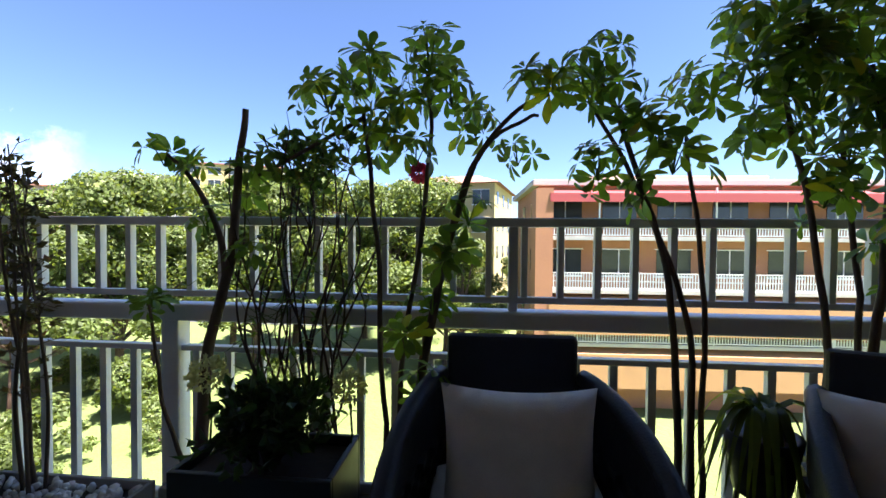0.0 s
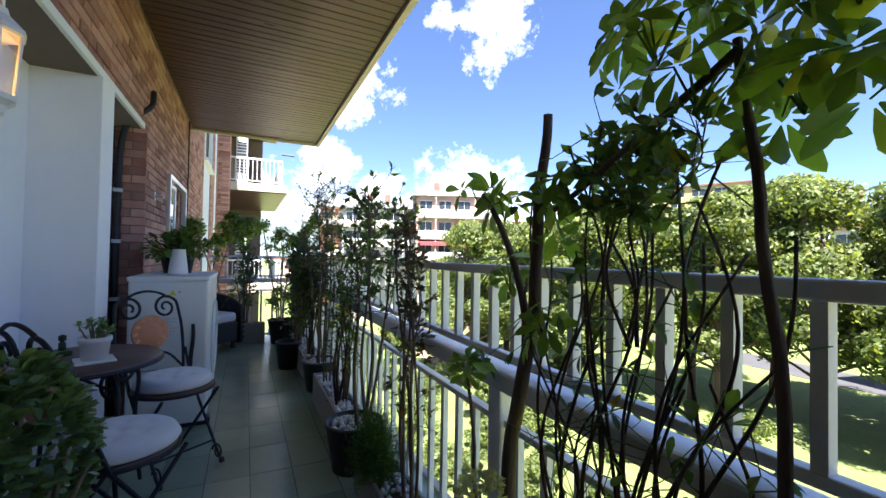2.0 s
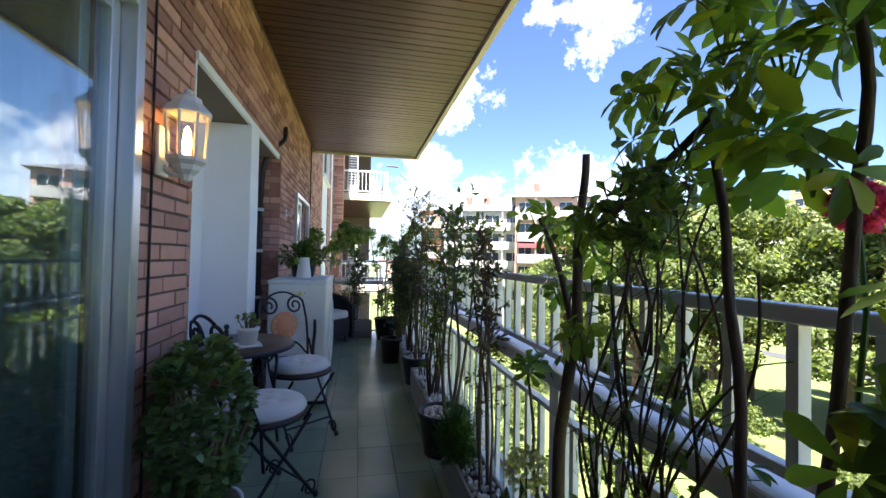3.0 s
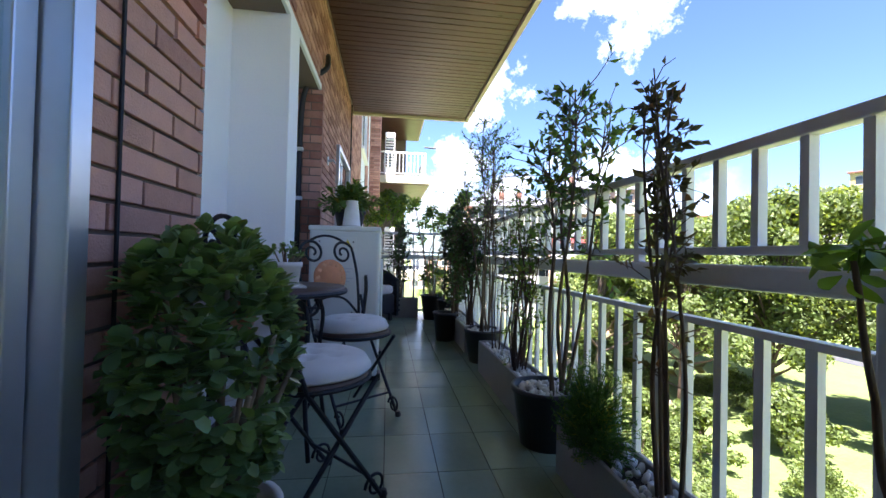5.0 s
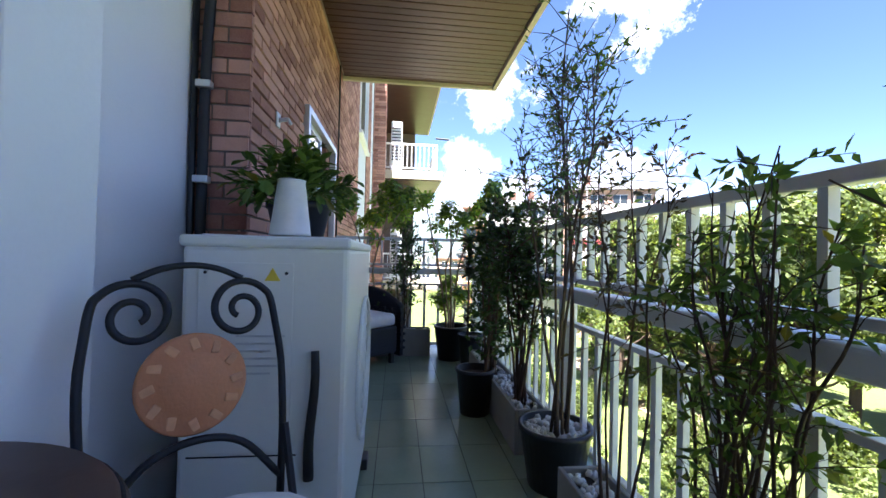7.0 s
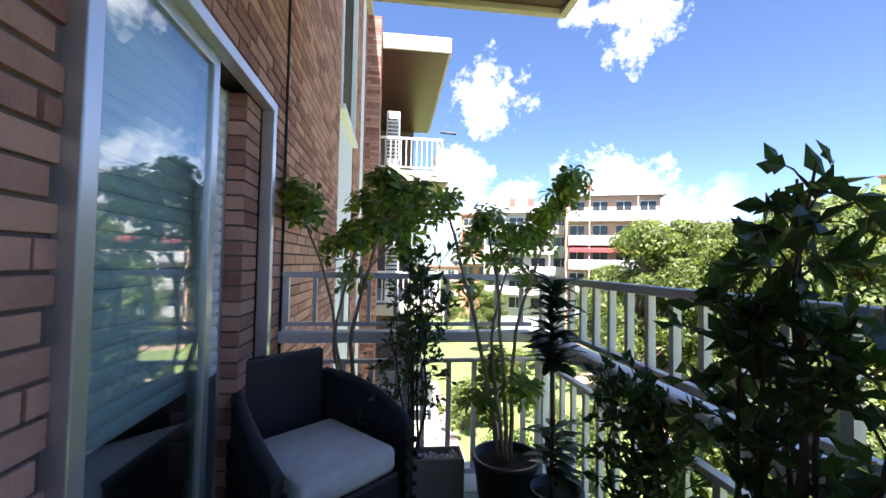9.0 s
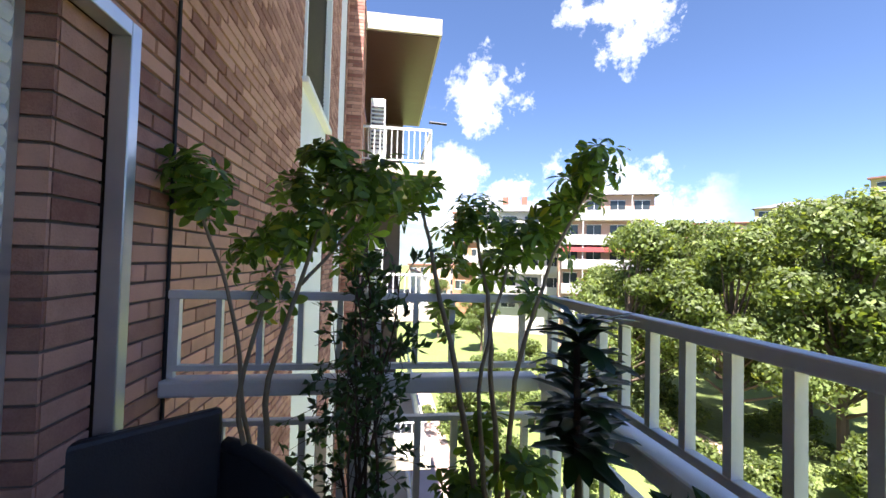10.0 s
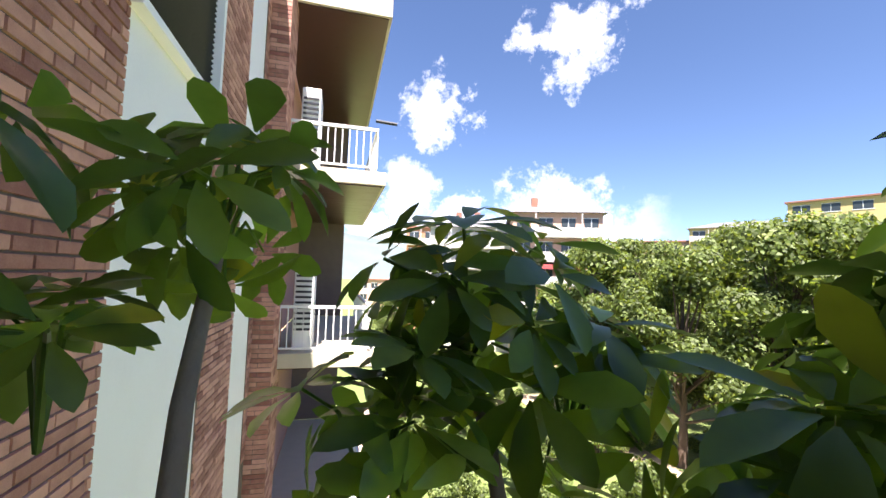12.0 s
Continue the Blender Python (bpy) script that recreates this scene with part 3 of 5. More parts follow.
rng = random.Random(31)
for i, (x, y, s) in enumerate(((-31, 17, 0.93), (-27, 21, 0.98), (-34, 24, 0.98), (-24, 25, 1.0), (-20, 31, 1.08), (-17, 36, 1.15), (-13, 33, 1.1), (-9.5, 38, 1.15), (-7.5, 33, 1.05), (-5.0, 36, 1.08), (-12, 41, 1.12), (-25, 29, 1.04), (-31, 31, 1.05), (-40, 32, 1.02), (-18, 31, 1.05), (-1.5, 30, 0.72), (-3.0, 33, 0.85), (3.5, 40, 0.6), (-41, 20, 0.72), (-38, 38, 1.0), (-52, 12, 0.5), (-60, 8, 0.55), (-66, 14, 0.6))):
    plant_tree(TREES[i % 3], x, y, s * 1.07, rng.uniform(0, 360), "tall leafy plane tree with a full sunlit crown")
for i in range(46):
    plant_tree(BUSHES[i % 2], rng.uniform(-44, -13), rng.uniform(8, 26), rng.uniform(0.35, 1.0), rng.uniform(0, 360), "yellow-green bush on the meadow", "bush", "bush", "bushes of the meadow")

for i in range(9):
    plant_tree(BUSHES[i % 2], rng.uniform(-32, -16), rng.uniform(5, 8), rng.uniform(0.5, 1.0), rng.uniform(0, 360), "yellow-green bush by the paved walk", "bush", "bush", "bushes of the meadow")

WINDOWDARK = material("far_window", (0.035, 0.045, 0.05), 0.12, var=0.3, scale=1.2, grain=8, bump=0)
ORANGE = material("orange_render", (0.42, 0.20, 0.11), 0.85, var=0.15, scale=0.6, grain=10)
YELLOW = material("yellow_render", (0.48, 0.38, 0.17), 0.85, var=0.12, scale=0.4, grain=8)
OFFWHITE = material("offwhite_render", (0.48, 0.46, 0.43), 0.85, var=0.12, scale=0.6, grain=8)
SALMON = material("salmon_render", (0.52, 0.33, 0.25), 0.85, var=0.15, scale=0.5, grain=8)
ROOFTILE = material("roof_tile", (0.25, 0.12, 0.085), 0.9, var=0.3, scale=1.2, grain=14)
SLATE = material("slate_roof", (0.14, 0.14, 0.15), 0.8, var=0.2, scale=1, grain=14)
REDAWNING = material("red_awning", (0.30, 0.05, 0.05), 0.8, var=0.12, scale=1, grain=20)
ORANGEAWNING = material("orange_awning", (0.46, 0.26, 0.12), 0.85, var=0.12, scale=1, grain=20)
WHITEBAR = material("white_rail", (0.74, 0.74, 0.74), 0.5, var=0.05, scale=4)


def far_house(name, label, at, rz, w, d, storeys, wall, roof, storey=3.05, balconies=(), awnings=(), windows=4, base=0.0, roof_kind="flat", chimneys=0, rails=0):
    """A block of flats: body, windows with frames, balconies, awnings and roof. Its front looks along -y."""
    t = thing(name, label, "building", at, rz)
    h = base + storeys * storey
    part("wall", boxed(-w / 2, w / 2, 0, d, 0, h), wall, t)
    if roof_kind == "flat":
        r = part("roof", boxed(-w / 2 - 0.4, w / 2 + 0.4, -0.4, d + 0.4, h, h + 0.35, 0.03), roof, t)
    else:
        bm = bmesh.new()
        lo = [bm.verts.new(p) for p in ((-w / 2 - 0.6, -0.6, h), (w / 2 + 0.6, -0.6, h), (w / 2 + 0.6, d + 0.6, h), (-w / 2 - 0.6, d + 0.6, h))]
        hi = [bm.verts.new(p) for p in ((-w / 4, d * 0.4, h + 1.7), (w / 4, d * 0.4, h + 1.7), (w / 4, d * 0.6, h + 1.7), (-w / 4, d * 0.6, h + 1.7))]
        for i in range(4):
            bm.faces.new((lo[i], lo[(i + 1) % 4], hi[(i + 1) % 4], hi[i]))
        bm.faces.new(hi)
        bm.faces.new(list(reversed(lo)))
        r = part("roof", bm, roof, t)
    for i in range(chimneys):
        part("chimney", boxed(-w / 4 + 3 * i, -w / 4 + 3 * i + 0.9, d * 0.4, d * 0.4 + 0.9, h, h + 3.0, 0.03), ROOFTILE, r)
    step = w / windows
    win = put_mesh("window", boxed(-step * 0.31, step * 0.31, -0.04, 0.02, 0.0, 1.55), WINDOWDARK)
    fr = boxed(-step * 0.34, step * 0.34, -0.07, -0.0, -0.12, -0.005)
    box(fr, -0.03, 0.03, -0.06, -0.045, 0.0, 1.55)
    box(fr, -step * 0.34, step * 0.34, -0.09, 0.0, 1.555, 1.62)
    frm = put_mesh("frame", fr, WHITEBAR)
    side = put_mesh("window", boxed(-0.04, 0.04, -0.6, 0.6, 0.0, 1.4), WINDOWDARK)
    for s in range(storeys):
        z = base + s * storey
        for k in range(windows):
            ob = part("window", win, WINDOWDARK, t)
            ob.location = (-w / 2 + step * (k + 0.5), 0, z + 0.75)
            part("frame", frm, WHITEBAR, ob)
        for k in range(max(1, int(d / 4))):
            for sx in (-1, 1):
                part("window", side, WINDOWDARK, t).location = (sx * w / 2, 2.0 + 4 * k, z + 0.85)
        if s in balconies:
            b = part("balcony", boxed(-w / 2 + 0.3, w / 2 - 0.3, -1.5, -0.02, z - 0.22, z, 0.02), OFFWHITE, t)
            if rails:
                bm = boxed(-w / 2 + 0.3, w / 2 - 0.3, -1.50, -1.44, z + 0.94, z + 1.0)
                box(bm, -w / 2 + 0.3, w / 2 - 0.3, -1.50, -1.44, z + 0.06, z + 0.12)
                box(bm, -w / 2 + 0.3, w / 2 - 0.3, -1.49, -1.45, z + 0.48, z + 0.53)
                n = int(w / 0.16)
                for k in range(n):
                    xx = -w / 2 + 0.35 + (w - 0.7) * k / n
                    box(bm, xx, xx + 0.05, -1.49, -1.45, z + 0.12, z + 0.94)
                part("balustrade", bm, WHITEBAR, b)
            else:
                part("parapet", boxed(-w / 2 + 0.3, w / 2 - 0.3, -1.52, -1.42, z, z + 1.0, 0.02), OFFWHITE, b)
            for k in range(1, windows, 2):
                part("post", boxed(-w / 2 + step * k - 0.04, -w / 2 + step * k + 0.04, -1.46, -1.38, z, z + storey - 0.25), WHITEBAR, b)
        if s in awnings:
            mat = REDAWNING if awnings[s] == "red" else ORANGEAWNING
            drop = 0.45 if awnings[s] == "red" else 1.9
            bm = bmesh.new()
            x0, x1 = -w / 2 + 0.4, w / 2 - 0.4
            top = z + storey - 0.3
            ring = [(-0.1, top), (-1.6, top - 0.35), (-1.65, top - 0.35 - drop), (-1.68, top - 0.35 - drop), (-1.63, top - 0.30), (-0.1, top + 0.05)]
            a = [bm.verts.new((x0, y, zz)) for y, zz in ring]
            c = [bm.verts.new((x1, y, zz)) for y, zz in ring]
            for i in range(len(ring)):
                j = (i + 1) % len(ring)
                bm.faces.new((a[i], a[j], c[j], c[i]))
            bmesh.ops.recalc_face_normals(bm, faces=bm.faces)
            part("awning", bm, mat, t)
    return t


h = far_house("apartment_building", "orange and white block of flats with balconies and lowered awnings", (16.3, 26, GROUND), 2, 26, 10, 4, ORANGE, OFFWHITE, 3.08, (1, 2, 3), {0: "orange", 1: "orange", 3: "red"}, 8, 1.2, rails=1)
part("penthouse", boxed(-9, 3, 3.5, 8, 13.58, 14.7), SALMON, h)
part("end_wall", boxed(-13.4, -12.4, -1.6, 0, 0, 13.2), ORANGE, h)
far_house("apartment_building", "yellow rendered block of flats with a brown tiled roof", (-4.6, 46, GROUND), -12, 12, 14, 5, YELLOW, ROOFTILE, 3.05, (), {}, 4, 1.2, "hip")
far_house("apartment_building", "white block of flats with long balconies and a slate roof", (-52.5, 27.5, GROUND), 68, 11, 14, 5, SALMON, SLATE, 3.0, (0, 1, 2, 3, 4), {2: "red"}, 4, 4.0, "hip", 1)
far_house("apartment_building", "white block of flats with long balconies and a slate roof", (-64, 20.5, GROUND), 68, 13, 12, 5, OFFWHITE, SLATE, 3.0, (1, 2, 3, 4), {}, 4, 3.0, "hip", 2)
far_house("apartment_building", "tall red-brick block of flats behind the others", (-80, 19, GROUND), 68, 12, 12, 5, ORANGE, ROOFTILE, 3.0, (2, 4), {}, 4, 4.4)


def hill_height(x, y):
    """The wooded rise behind the park, over the ground."""
    return 19.0 * math.exp(-((x + 62) / 36.0) ** 2 - ((y - 106) / 30.0) ** 2) + 9.0 * math.exp(-((x + 112) / 30.0) ** 2 - ((y - 74) / 26.0) ** 2)


bm = bmesh.new()
bmesh.ops.create_grid(bm, x_segments=60, y_segments=50, size=1.0, matrix=pose(-82, 102, GROUND - 0.3) @ Matrix.Diagonal((85, 62, 1, 1)))
for v in bm.verts:
    v.co.z += hill_height(v.co.x, v.co.y) + (0.8 * noise.noise(v.co * 0.1) if hill_height(v.co.x, v.co.y) > 1 else 0)
structure("hillside", bm, GRASS, "green hillside rising behind the park", "hill", True)
rng = random.Random(78)
for i in range(26):
    x, y = rng.uniform(-125, -38), rng.uniform(62, 104)
    t = plant_tree(TREES[i % 3], x, y, rng.uniform(0.45, 0.65), rng.uniform(0, 360), "tree on the hillside among the houses", group="trees of the hillside")
    t.location.z = GROUND + hill_height(x, y) - 0.6
rng = random.Random(77)
for i, (x, y, w, s, z) in enumerate(((-118, 14, 14, 4, -2), (-140, 30, 20, 4, 0), (-60, 95, 22, 4, 3), (-42, 98, 18, 4, 4), (-24, 92, 22, 4, 3), (-78, 88, 20, 4, 1), (-95, 80, 20, 4, 0), (-6, 100, 20, 4, 0), (12, 110, 22, 4, -2), (9, 75, 9, 4, -3), (-110, 62, 22, 4, 0), (-130, 45, 22, 4, -1))):
    far_house("house", "distant hillside apartment house", (x, y, GROUND - 2 + (hill_height(x, y) if hill_height(x, y) > 4 else z)), math.degrees(math.atan2(-x, y)) * 0.9 + rng.uniform(-12, 12), w, 12, s, (SALMON, OFFWHITE, YELLOW)[i % 3], (ROOFTILE, SLATE)[i % 2], 3.0, (1, 2, 3) if i % 2 else (), {}, 5, 1.0, "hip" if i % 2 else "flat")
# wooded hills on the skyline, distance haze put into their grey-blue colour
HILL = material("hazy_hill_woods", (0.10, 0.13, 0.13), 0.95, var=0.3, scale=0.02, grain=0.3, bump=0)
bm = bmesh.new()
rows = []
for i in range(121):
    a = radians(60 + 160 * i / 120)
    n = noise.noise(Vector((i * 0.08, 3.1, 0.0))) + 0.5 * noise.noise(Vector((i * 0.23, 7.7, 0.0)))
    hgt = 38 + 26 * n + 75 * math.exp(-((i - 92) / 11.0) ** 2)
    rows.append([bm.verts.new((math.cos(a) * r, math.sin(a) * r, GROUND - 3 + hgt * k)) for r, k in ((760, 0), (900, 0.7), (1010, 1.0), (1160, 0.0))])
for p, q in zip(rows, rows[1:]):
    for k in range(3):
        bm.faces.new((p[k], p[k + 1], q[k + 1], q[k]))
structure("backdrop", bm, HILL, "hazy wooded hills on the skyline", "hills", True)

# ---- the neighbours' balconies ----
def neighbour_balcony(z, label):
    t = thing("neighbour_balcony", label, "balcony", (0, 0, z))
    part("slab", boxed(-20.0, -13.9, -0.1, 1.78, -0.24, 0.0, 0.01), CREAM, t)
    part("soffit", boxed(-19.9, -13.95, -0.1, 1.72, -0.262, -0.242), WOOD, t)
    r = part("rail", box(boxed(-13.96, -13.92, 0.15, 1.62, 0.72, 0.77), -13.96, -13.92, 0.15, 1.62, 0.06, 0.09), WHITEBAR, t)
    up = put_mesh("upright", boxed(-0.009, 0.009, -0.009, 0.009, 0.09, 0.72), WHITEBAR)
    for i in range(13):
        part("upright", up, WHITEBAR, r).location = (-13.94, 0.17 + i * 0.12, 0)
    r = part("rail", box(boxed(-20, -13.96, 1.58, 1.62, 0.72, 0.77), -20, -13.96, 1.58, 1.62, 0.06, 0.09), WHITEBAR, t)
    for i in range(48):
        part("upright", up, WHITEBAR, r).location = (-14.04 - i * 0.125, 1.60, 0)
    part("back_wall", boxed(-20, -13.9, -0.30, -0.12, 0.0, 2.86), BRICK, t)
    part("end_wall", boxed(-20.2, -20.0, -0.12, 1.2, 0.0, 2.86), MORTAR, t)
    return t


for k, z in enumerate((3.42, 0.33, -2.75, -5.8)):
    neighbour_balcony(z, "neighbour's balcony with a white rail and dark soffit")
t = thing("roof_overhang", "cream roof slab with dark soffit over the top balcony", "roof", (0, 0, 6.47))
part("slab", boxed(-20.0, -13.9, -0.1, 1.78, -0.24, 0.12, 0.01), CREAM, t)
part("soffit", boxed(-19.9, -13.95, -0.1, 1.72, -0.262, -0.242), WOOD, t)
ret = structure("wall_return", boxed(-14.2, -13.302, WALL - 0.2, 0.16, -9.0, 6.6), MORTAR, "brick pier beside the neighbours' balconies", "wall")
brick_stack(ret, -14.2, -13.302, WALL - 0.2, 0.16, -4.0, 6.6)


def far_ac(at):
    t = thing("air_conditioner", "white louvred outdoor air conditioner on a neighbour's balcony", "air conditioner", at)
    part("body", boxed(-0.42, 0.42, -0.16, 0.16, 0.0, 1.45, 0.02), APPLIANCE, t)
    me = put_mesh("fin", boxed(0.425, 0.445, -0.13, 0.13, -0.018, 0.018), IRON)
    for i in range(11):
        part("fin", me, IRON, t).location = (0, 0, 0.35 + i * 0.09)
    return t


far_ac((-14.6, 0.46, 3.42))
far_ac((-14.6, 0.50, 0.33))
pole = tagged(part("awning_arm", tube(bmesh.new(), [(-14.4, 1.6, 4.50), (-14.4, 2.0, 4.48)], 0.03), IRON), "dark awning arm at the neighbour's balcony edge", "awning arm")
pole.parent = None


# ---- furniture ----
def wicker_chair(at, rz, cushion, label):
    """A low armchair of dark woven strand: seat box, tall straight back, arms curving forward. It faces +x."""
    t = thing("wicker_armchair", label, "armchair", at, rz, "wicker armchairs")
    part("seat", boxed(-0.28, 0.28, -0.27, 0.27, 0.10, 0.36, 0.02), WICKER, t)
    bm = boxed(-0.335, -0.285, -0.22, 0.22, 0.06, 0.84, 0.015)
    part("backrest", bm, WICKER, t)
    for s in (-1, 1):
        bm = bmesh.new()
        prof = []
        for i in range(13):
            k = i / 12
            a = k * math.pi * 0.5
            prof.append((-0.30 + 0.58 * k, s * (0.24 + 0.09 * math.sin(k * math.pi * 0.6)), 0.70 - 0.17 * k ** 2.0))
        lo = [(p[0], p[1], 0.06) for p in prof]
        cols = []
        for p, q in zip(prof, lo):
            cols.append([bm.verts.new((p[0], p[1] - 0.024, p[2])), bm.verts.new((p[0], p[1] + 0.024, p[2])), bm.verts.new((q[0], q[1] + 0.02, q[2])), bm.verts.new((q[0], q[1] - 0.02, q[2]))])
        for a, b in zip(cols, cols[1:]):
            for i in range(4):
                bm.faces.new((a[i], a[(i + 1) % 4], b[(i + 1) % 4], b[i]))
        bm.faces.new(cols[0])
        bm.faces.new(list(reversed(cols[-1])))
        bmesh.ops.recalc_face_normals(bm, faces=bm.faces)
        arm = part("armrest", bm, WICKER, t)
        bm = tube(bmesh.new(), [(p[0], p[1], p[2]) for p in prof], 0.03, 0.03, 8)
        part("rim", bm, WICKER, arm, smooth=True)
        # woven strands standing proud on both faces of the arm
        bm = bmesh.new()
        for r in range(13):
            z = 0.09 + 0.034 * r
            for i in range(0, 12):
                p, q = prof[i], prof[i + 1]
                if z > min(p[2], q[2]) - 0.03 or (r + i) % 2:
                    continue
                for o in (-0.024, 0.024):
                    box(bm, p[0], q[0] + 0.02, min(p[1], q[1]) + o - 0.004, max(p[1], q[1]) + o + 0.004, z, z + 0.024)
        part("weave", bm, WICKER, arm, kind="stuff")
    me = put_mesh("foot", boxed(-0.02, 0.02, -0.02, 0.02, 0, 0.10), BLACKPLASTIC)
    for x in (-0.25, 0.24):
        for y in (-0.23, 0.23):
            part("foot", me, BLACKPLASTIC, t).location = (x, y, 0)
    return t


def pillow(name, at, size, rot, mat, label, thick=0.16):
    """A stuffed square cushion, plump in the middle and thin at the corners."""
    bm = bmesh.new()
    bmesh.ops.create_grid(bm, x_segments=16, y_segments=16, size=0.5)
    top = list(bm.verts)
    for v in top:
        u, w = 2 * v.co.x, 2 * v.co.y
        b = max(0.0, (1 - u ** 4) * (1 - w ** 4)) ** 0.6
        v.co.x *= size[0] * (1 - 0.10 * (1 - abs(w) ** 2) * abs(u))
        v.co.y *= size[1] * (1 - 0.10 * (1 - abs(u) ** 2) * abs(w))
        v.co.z = thick * 0.5 * b + 0.004 * noise.noise(Vector((u * 3, w * 3, at[0])))
    low = bmesh.ops.duplicate(bm, geom=list(bm.faces))["geom"]
    for v in low:
        if isinstance(v, bmesh.types.BMVert):
            v.co.z *= -1
    bmesh.ops.reverse_faces(bm, faces=[f for f in low if isinstance(f, bmesh.types.BMFace)])
    bmesh.ops.remove_doubles(bm, verts=bm.verts, dist=0.002)
    ob = part(name, bm, mat, None, "", True)
    ob.matrix_world = pose(*at, *rot)
    return tagged(ob, label, "cushion")


def seat_pad(name, at, rz, mat, label, w=0.5, d=0.48, h=0.09):
    bm = boxed(-d / 2, d / 2, -w / 2, w / 2, 0, h, 0.035)
    bmesh.ops.subdivide_edges(bm, edges=list(bm.edges), cuts=2)
    for v in bm.verts:
        v.co.z += 0.012 * noise.noise(v.co * 7 + Vector(at))
    ob = part(name, bm, mat, None, "", True)
    ob.matrix_world = pose(*at, 0, 0, rz)
    return tagged(ob, label, "cushion")


wicker_chair((-0.09, 1.02, 0), -90, None, "dark navy woven wicker armchair with its back to the railing")
seat_pad("seat_cushion", (-0.09, 0.99, 0.361), -90, CUSHION, "pale grey seat pad on the wicker armchair")
pillow("back_cushion", (-0.09, 1.03, 0.55), (0.44, 0.42), (76, 0, 0), PATTERNED, "pale patterned scatter cushion leaning on the chair's back", 0.15)
wicker_chair((0.96, 0.90, 0), -110, None, "dark navy woven wicker armchair by the railing")
pillow("back_cushion", (0.92, 1.0, 0.56), (0.44, 0.42), (74, 0, -20), CUSHION, "plain white scatter cushion leaning on the chair's back", 0.15)
seat_pad("seat_cushion", (0.95, 0.87, 0.361), -110, CUSHION, "pale grey seat pad on the wicker armchair")
wicker_chair((-6.48, 0.19, 0), 42, None, "dark navy woven wicker armchair in the balcony's corner")
seat_pad("seat_cushion", (-6.46, 0.21, 0.361), 42, PATTERNED, "white seat cushion with pale blue pattern in the corner armchair", 0.48, 0.52, 0.12)


def bistro_chair(at, rz, label, disc_at=0.0):
    """A folding bistro chair of wrought iron: round seat, crossed legs, scrolled back with a clay medallion. It faces +x."""
    t = thing("bistro_chair", label, "chair", at, rz, "chairs round the bistro table")
    t.scale = (1.04, 1.04, 1.05)
    part("seat", lathe(bmesh.new(), [(0.0, 0.425), (0.185, 0.425), (0.20, 0.435), (0.20, 0.455), (0.185, 0.462), (0.0, 0.462)], 32), TABLETOP, t, "dark wooden round seat", True)
    part("seat_ring", tube(bmesh.new(), [(0.205 * math.cos(a * math.pi / 16), 0.205 * math.sin(a * math.pi / 16), 0.44) for a in range(33)], 0.008, n=6), IRON, t)
    back = []
    for s in (-1, 1):
        part("leg", tube(bmesh.new(), [(-0.19, s * 0.17, 0.62), (-0.12, s * 0.17, 0.44), (0.20, s * 0.17, 0.0)], 0.009), IRON, t)
        part("leg", tube(bmesh.new(), [(0.17, s * 0.155, 0.43), (-0.21, s * 0.155, 0.0)], 0.009), IRON, t)
        foot = lathe(bmesh.new(), [(0.014, 0.0), (0.016, 0.012), (0.011, 0.028)], 8, 0.20, s * 0.17)
        part("foot", foot, BLACKPLASTIC, t)
    part("stretcher", tube(bmesh.new(), [(0.12, -0.17, 0.11), (0.12, 0.17, 0.11)], 0.006), IRON, t)
    # hooped back with two scrolls at the top
    lean = lambda y, z: (-0.19 - 0.24 * (z - 0.45), y, z)
    for s in (-1, 1):
        line = [lean(s * y, z) for y, z in ((0.165, 0.46), (0.180, 0.60), (0.186, 0.74), (0.178, 0.83))]
        for k in range(1, 31):
            a, q = k * 0.345, 0.074 - 0.059 * k / 30
            line.append(lean(s * (0.101 + q * math.cos(a)), 0.868 + q * math.sin(a)))
        part("back_hoop", tube(bmesh.new(), smooth_line(line, 3), 0.0088, 0.0068, n=7), IRON, t, "scrolled black iron bar", True)
    part("back_crest", tube(bmesh.new(), smooth_line([lean(-0.105, 0.940), lean(-0.055, 0.962), lean(0, 0.970), lean(0.055, 0.962), lean(0.105, 0.940)], 5), 0.0078), IRON, t, smooth=True)
    part("back_bow", tube(bmesh.new(), smooth_line([lean(-0.168, 0.50), lean(-0.09, 0.59), lean(0, 0.615), lean(0.09, 0.59), lean(0.168, 0.50)], 5), 0.0078), IRON, t, smooth=True)
    for s in (-1, 1):
        sc = [(p[0], s * 0.165, p[2]) for p in curl(0.165, 0.055, 0.045, 180, -260, 0.4, 20)]
        part("foot_scroll", tube(bmesh.new(), sc, 0.006, 0.005, n=6), IRON, t, smooth=True)
    disc = lathe(bmesh.new(), [(0.0, -0.010), (0.098, -0.010), (0.104, -0.004), (0.104, 0.004), (0.098, 0.010), (0.066, 0.007), (0.064, 0.011), (0.0, 0.012)], 36)
    bmesh.ops.transform(disc, matrix=Matrix.Translation(lean(0, 0.725)) @ Euler((0, radians(84), 0)).to_matrix().to_4x4(), verts=disc.verts)
    m = part("medallion", disc, TERRACOTTA, t, "round terracotta medallion", True)
    petal = boxed(-0.014, 0.014, -0.009, 0.009, 0.0, 0.004, 0.003)
    pm = put_mesh("petal", petal, material("clay_relief", (0.70, 0.36, 0.20), 0.8, var=0.2, scale=30) if "clay_relief" not in bpy.data.materials else bpy.data.materials["clay_relief"])
    base = Matrix.Translation(lean(0, 0.725)) @ Euler((0, radians(84), 0)).to_matrix().to_4x4()
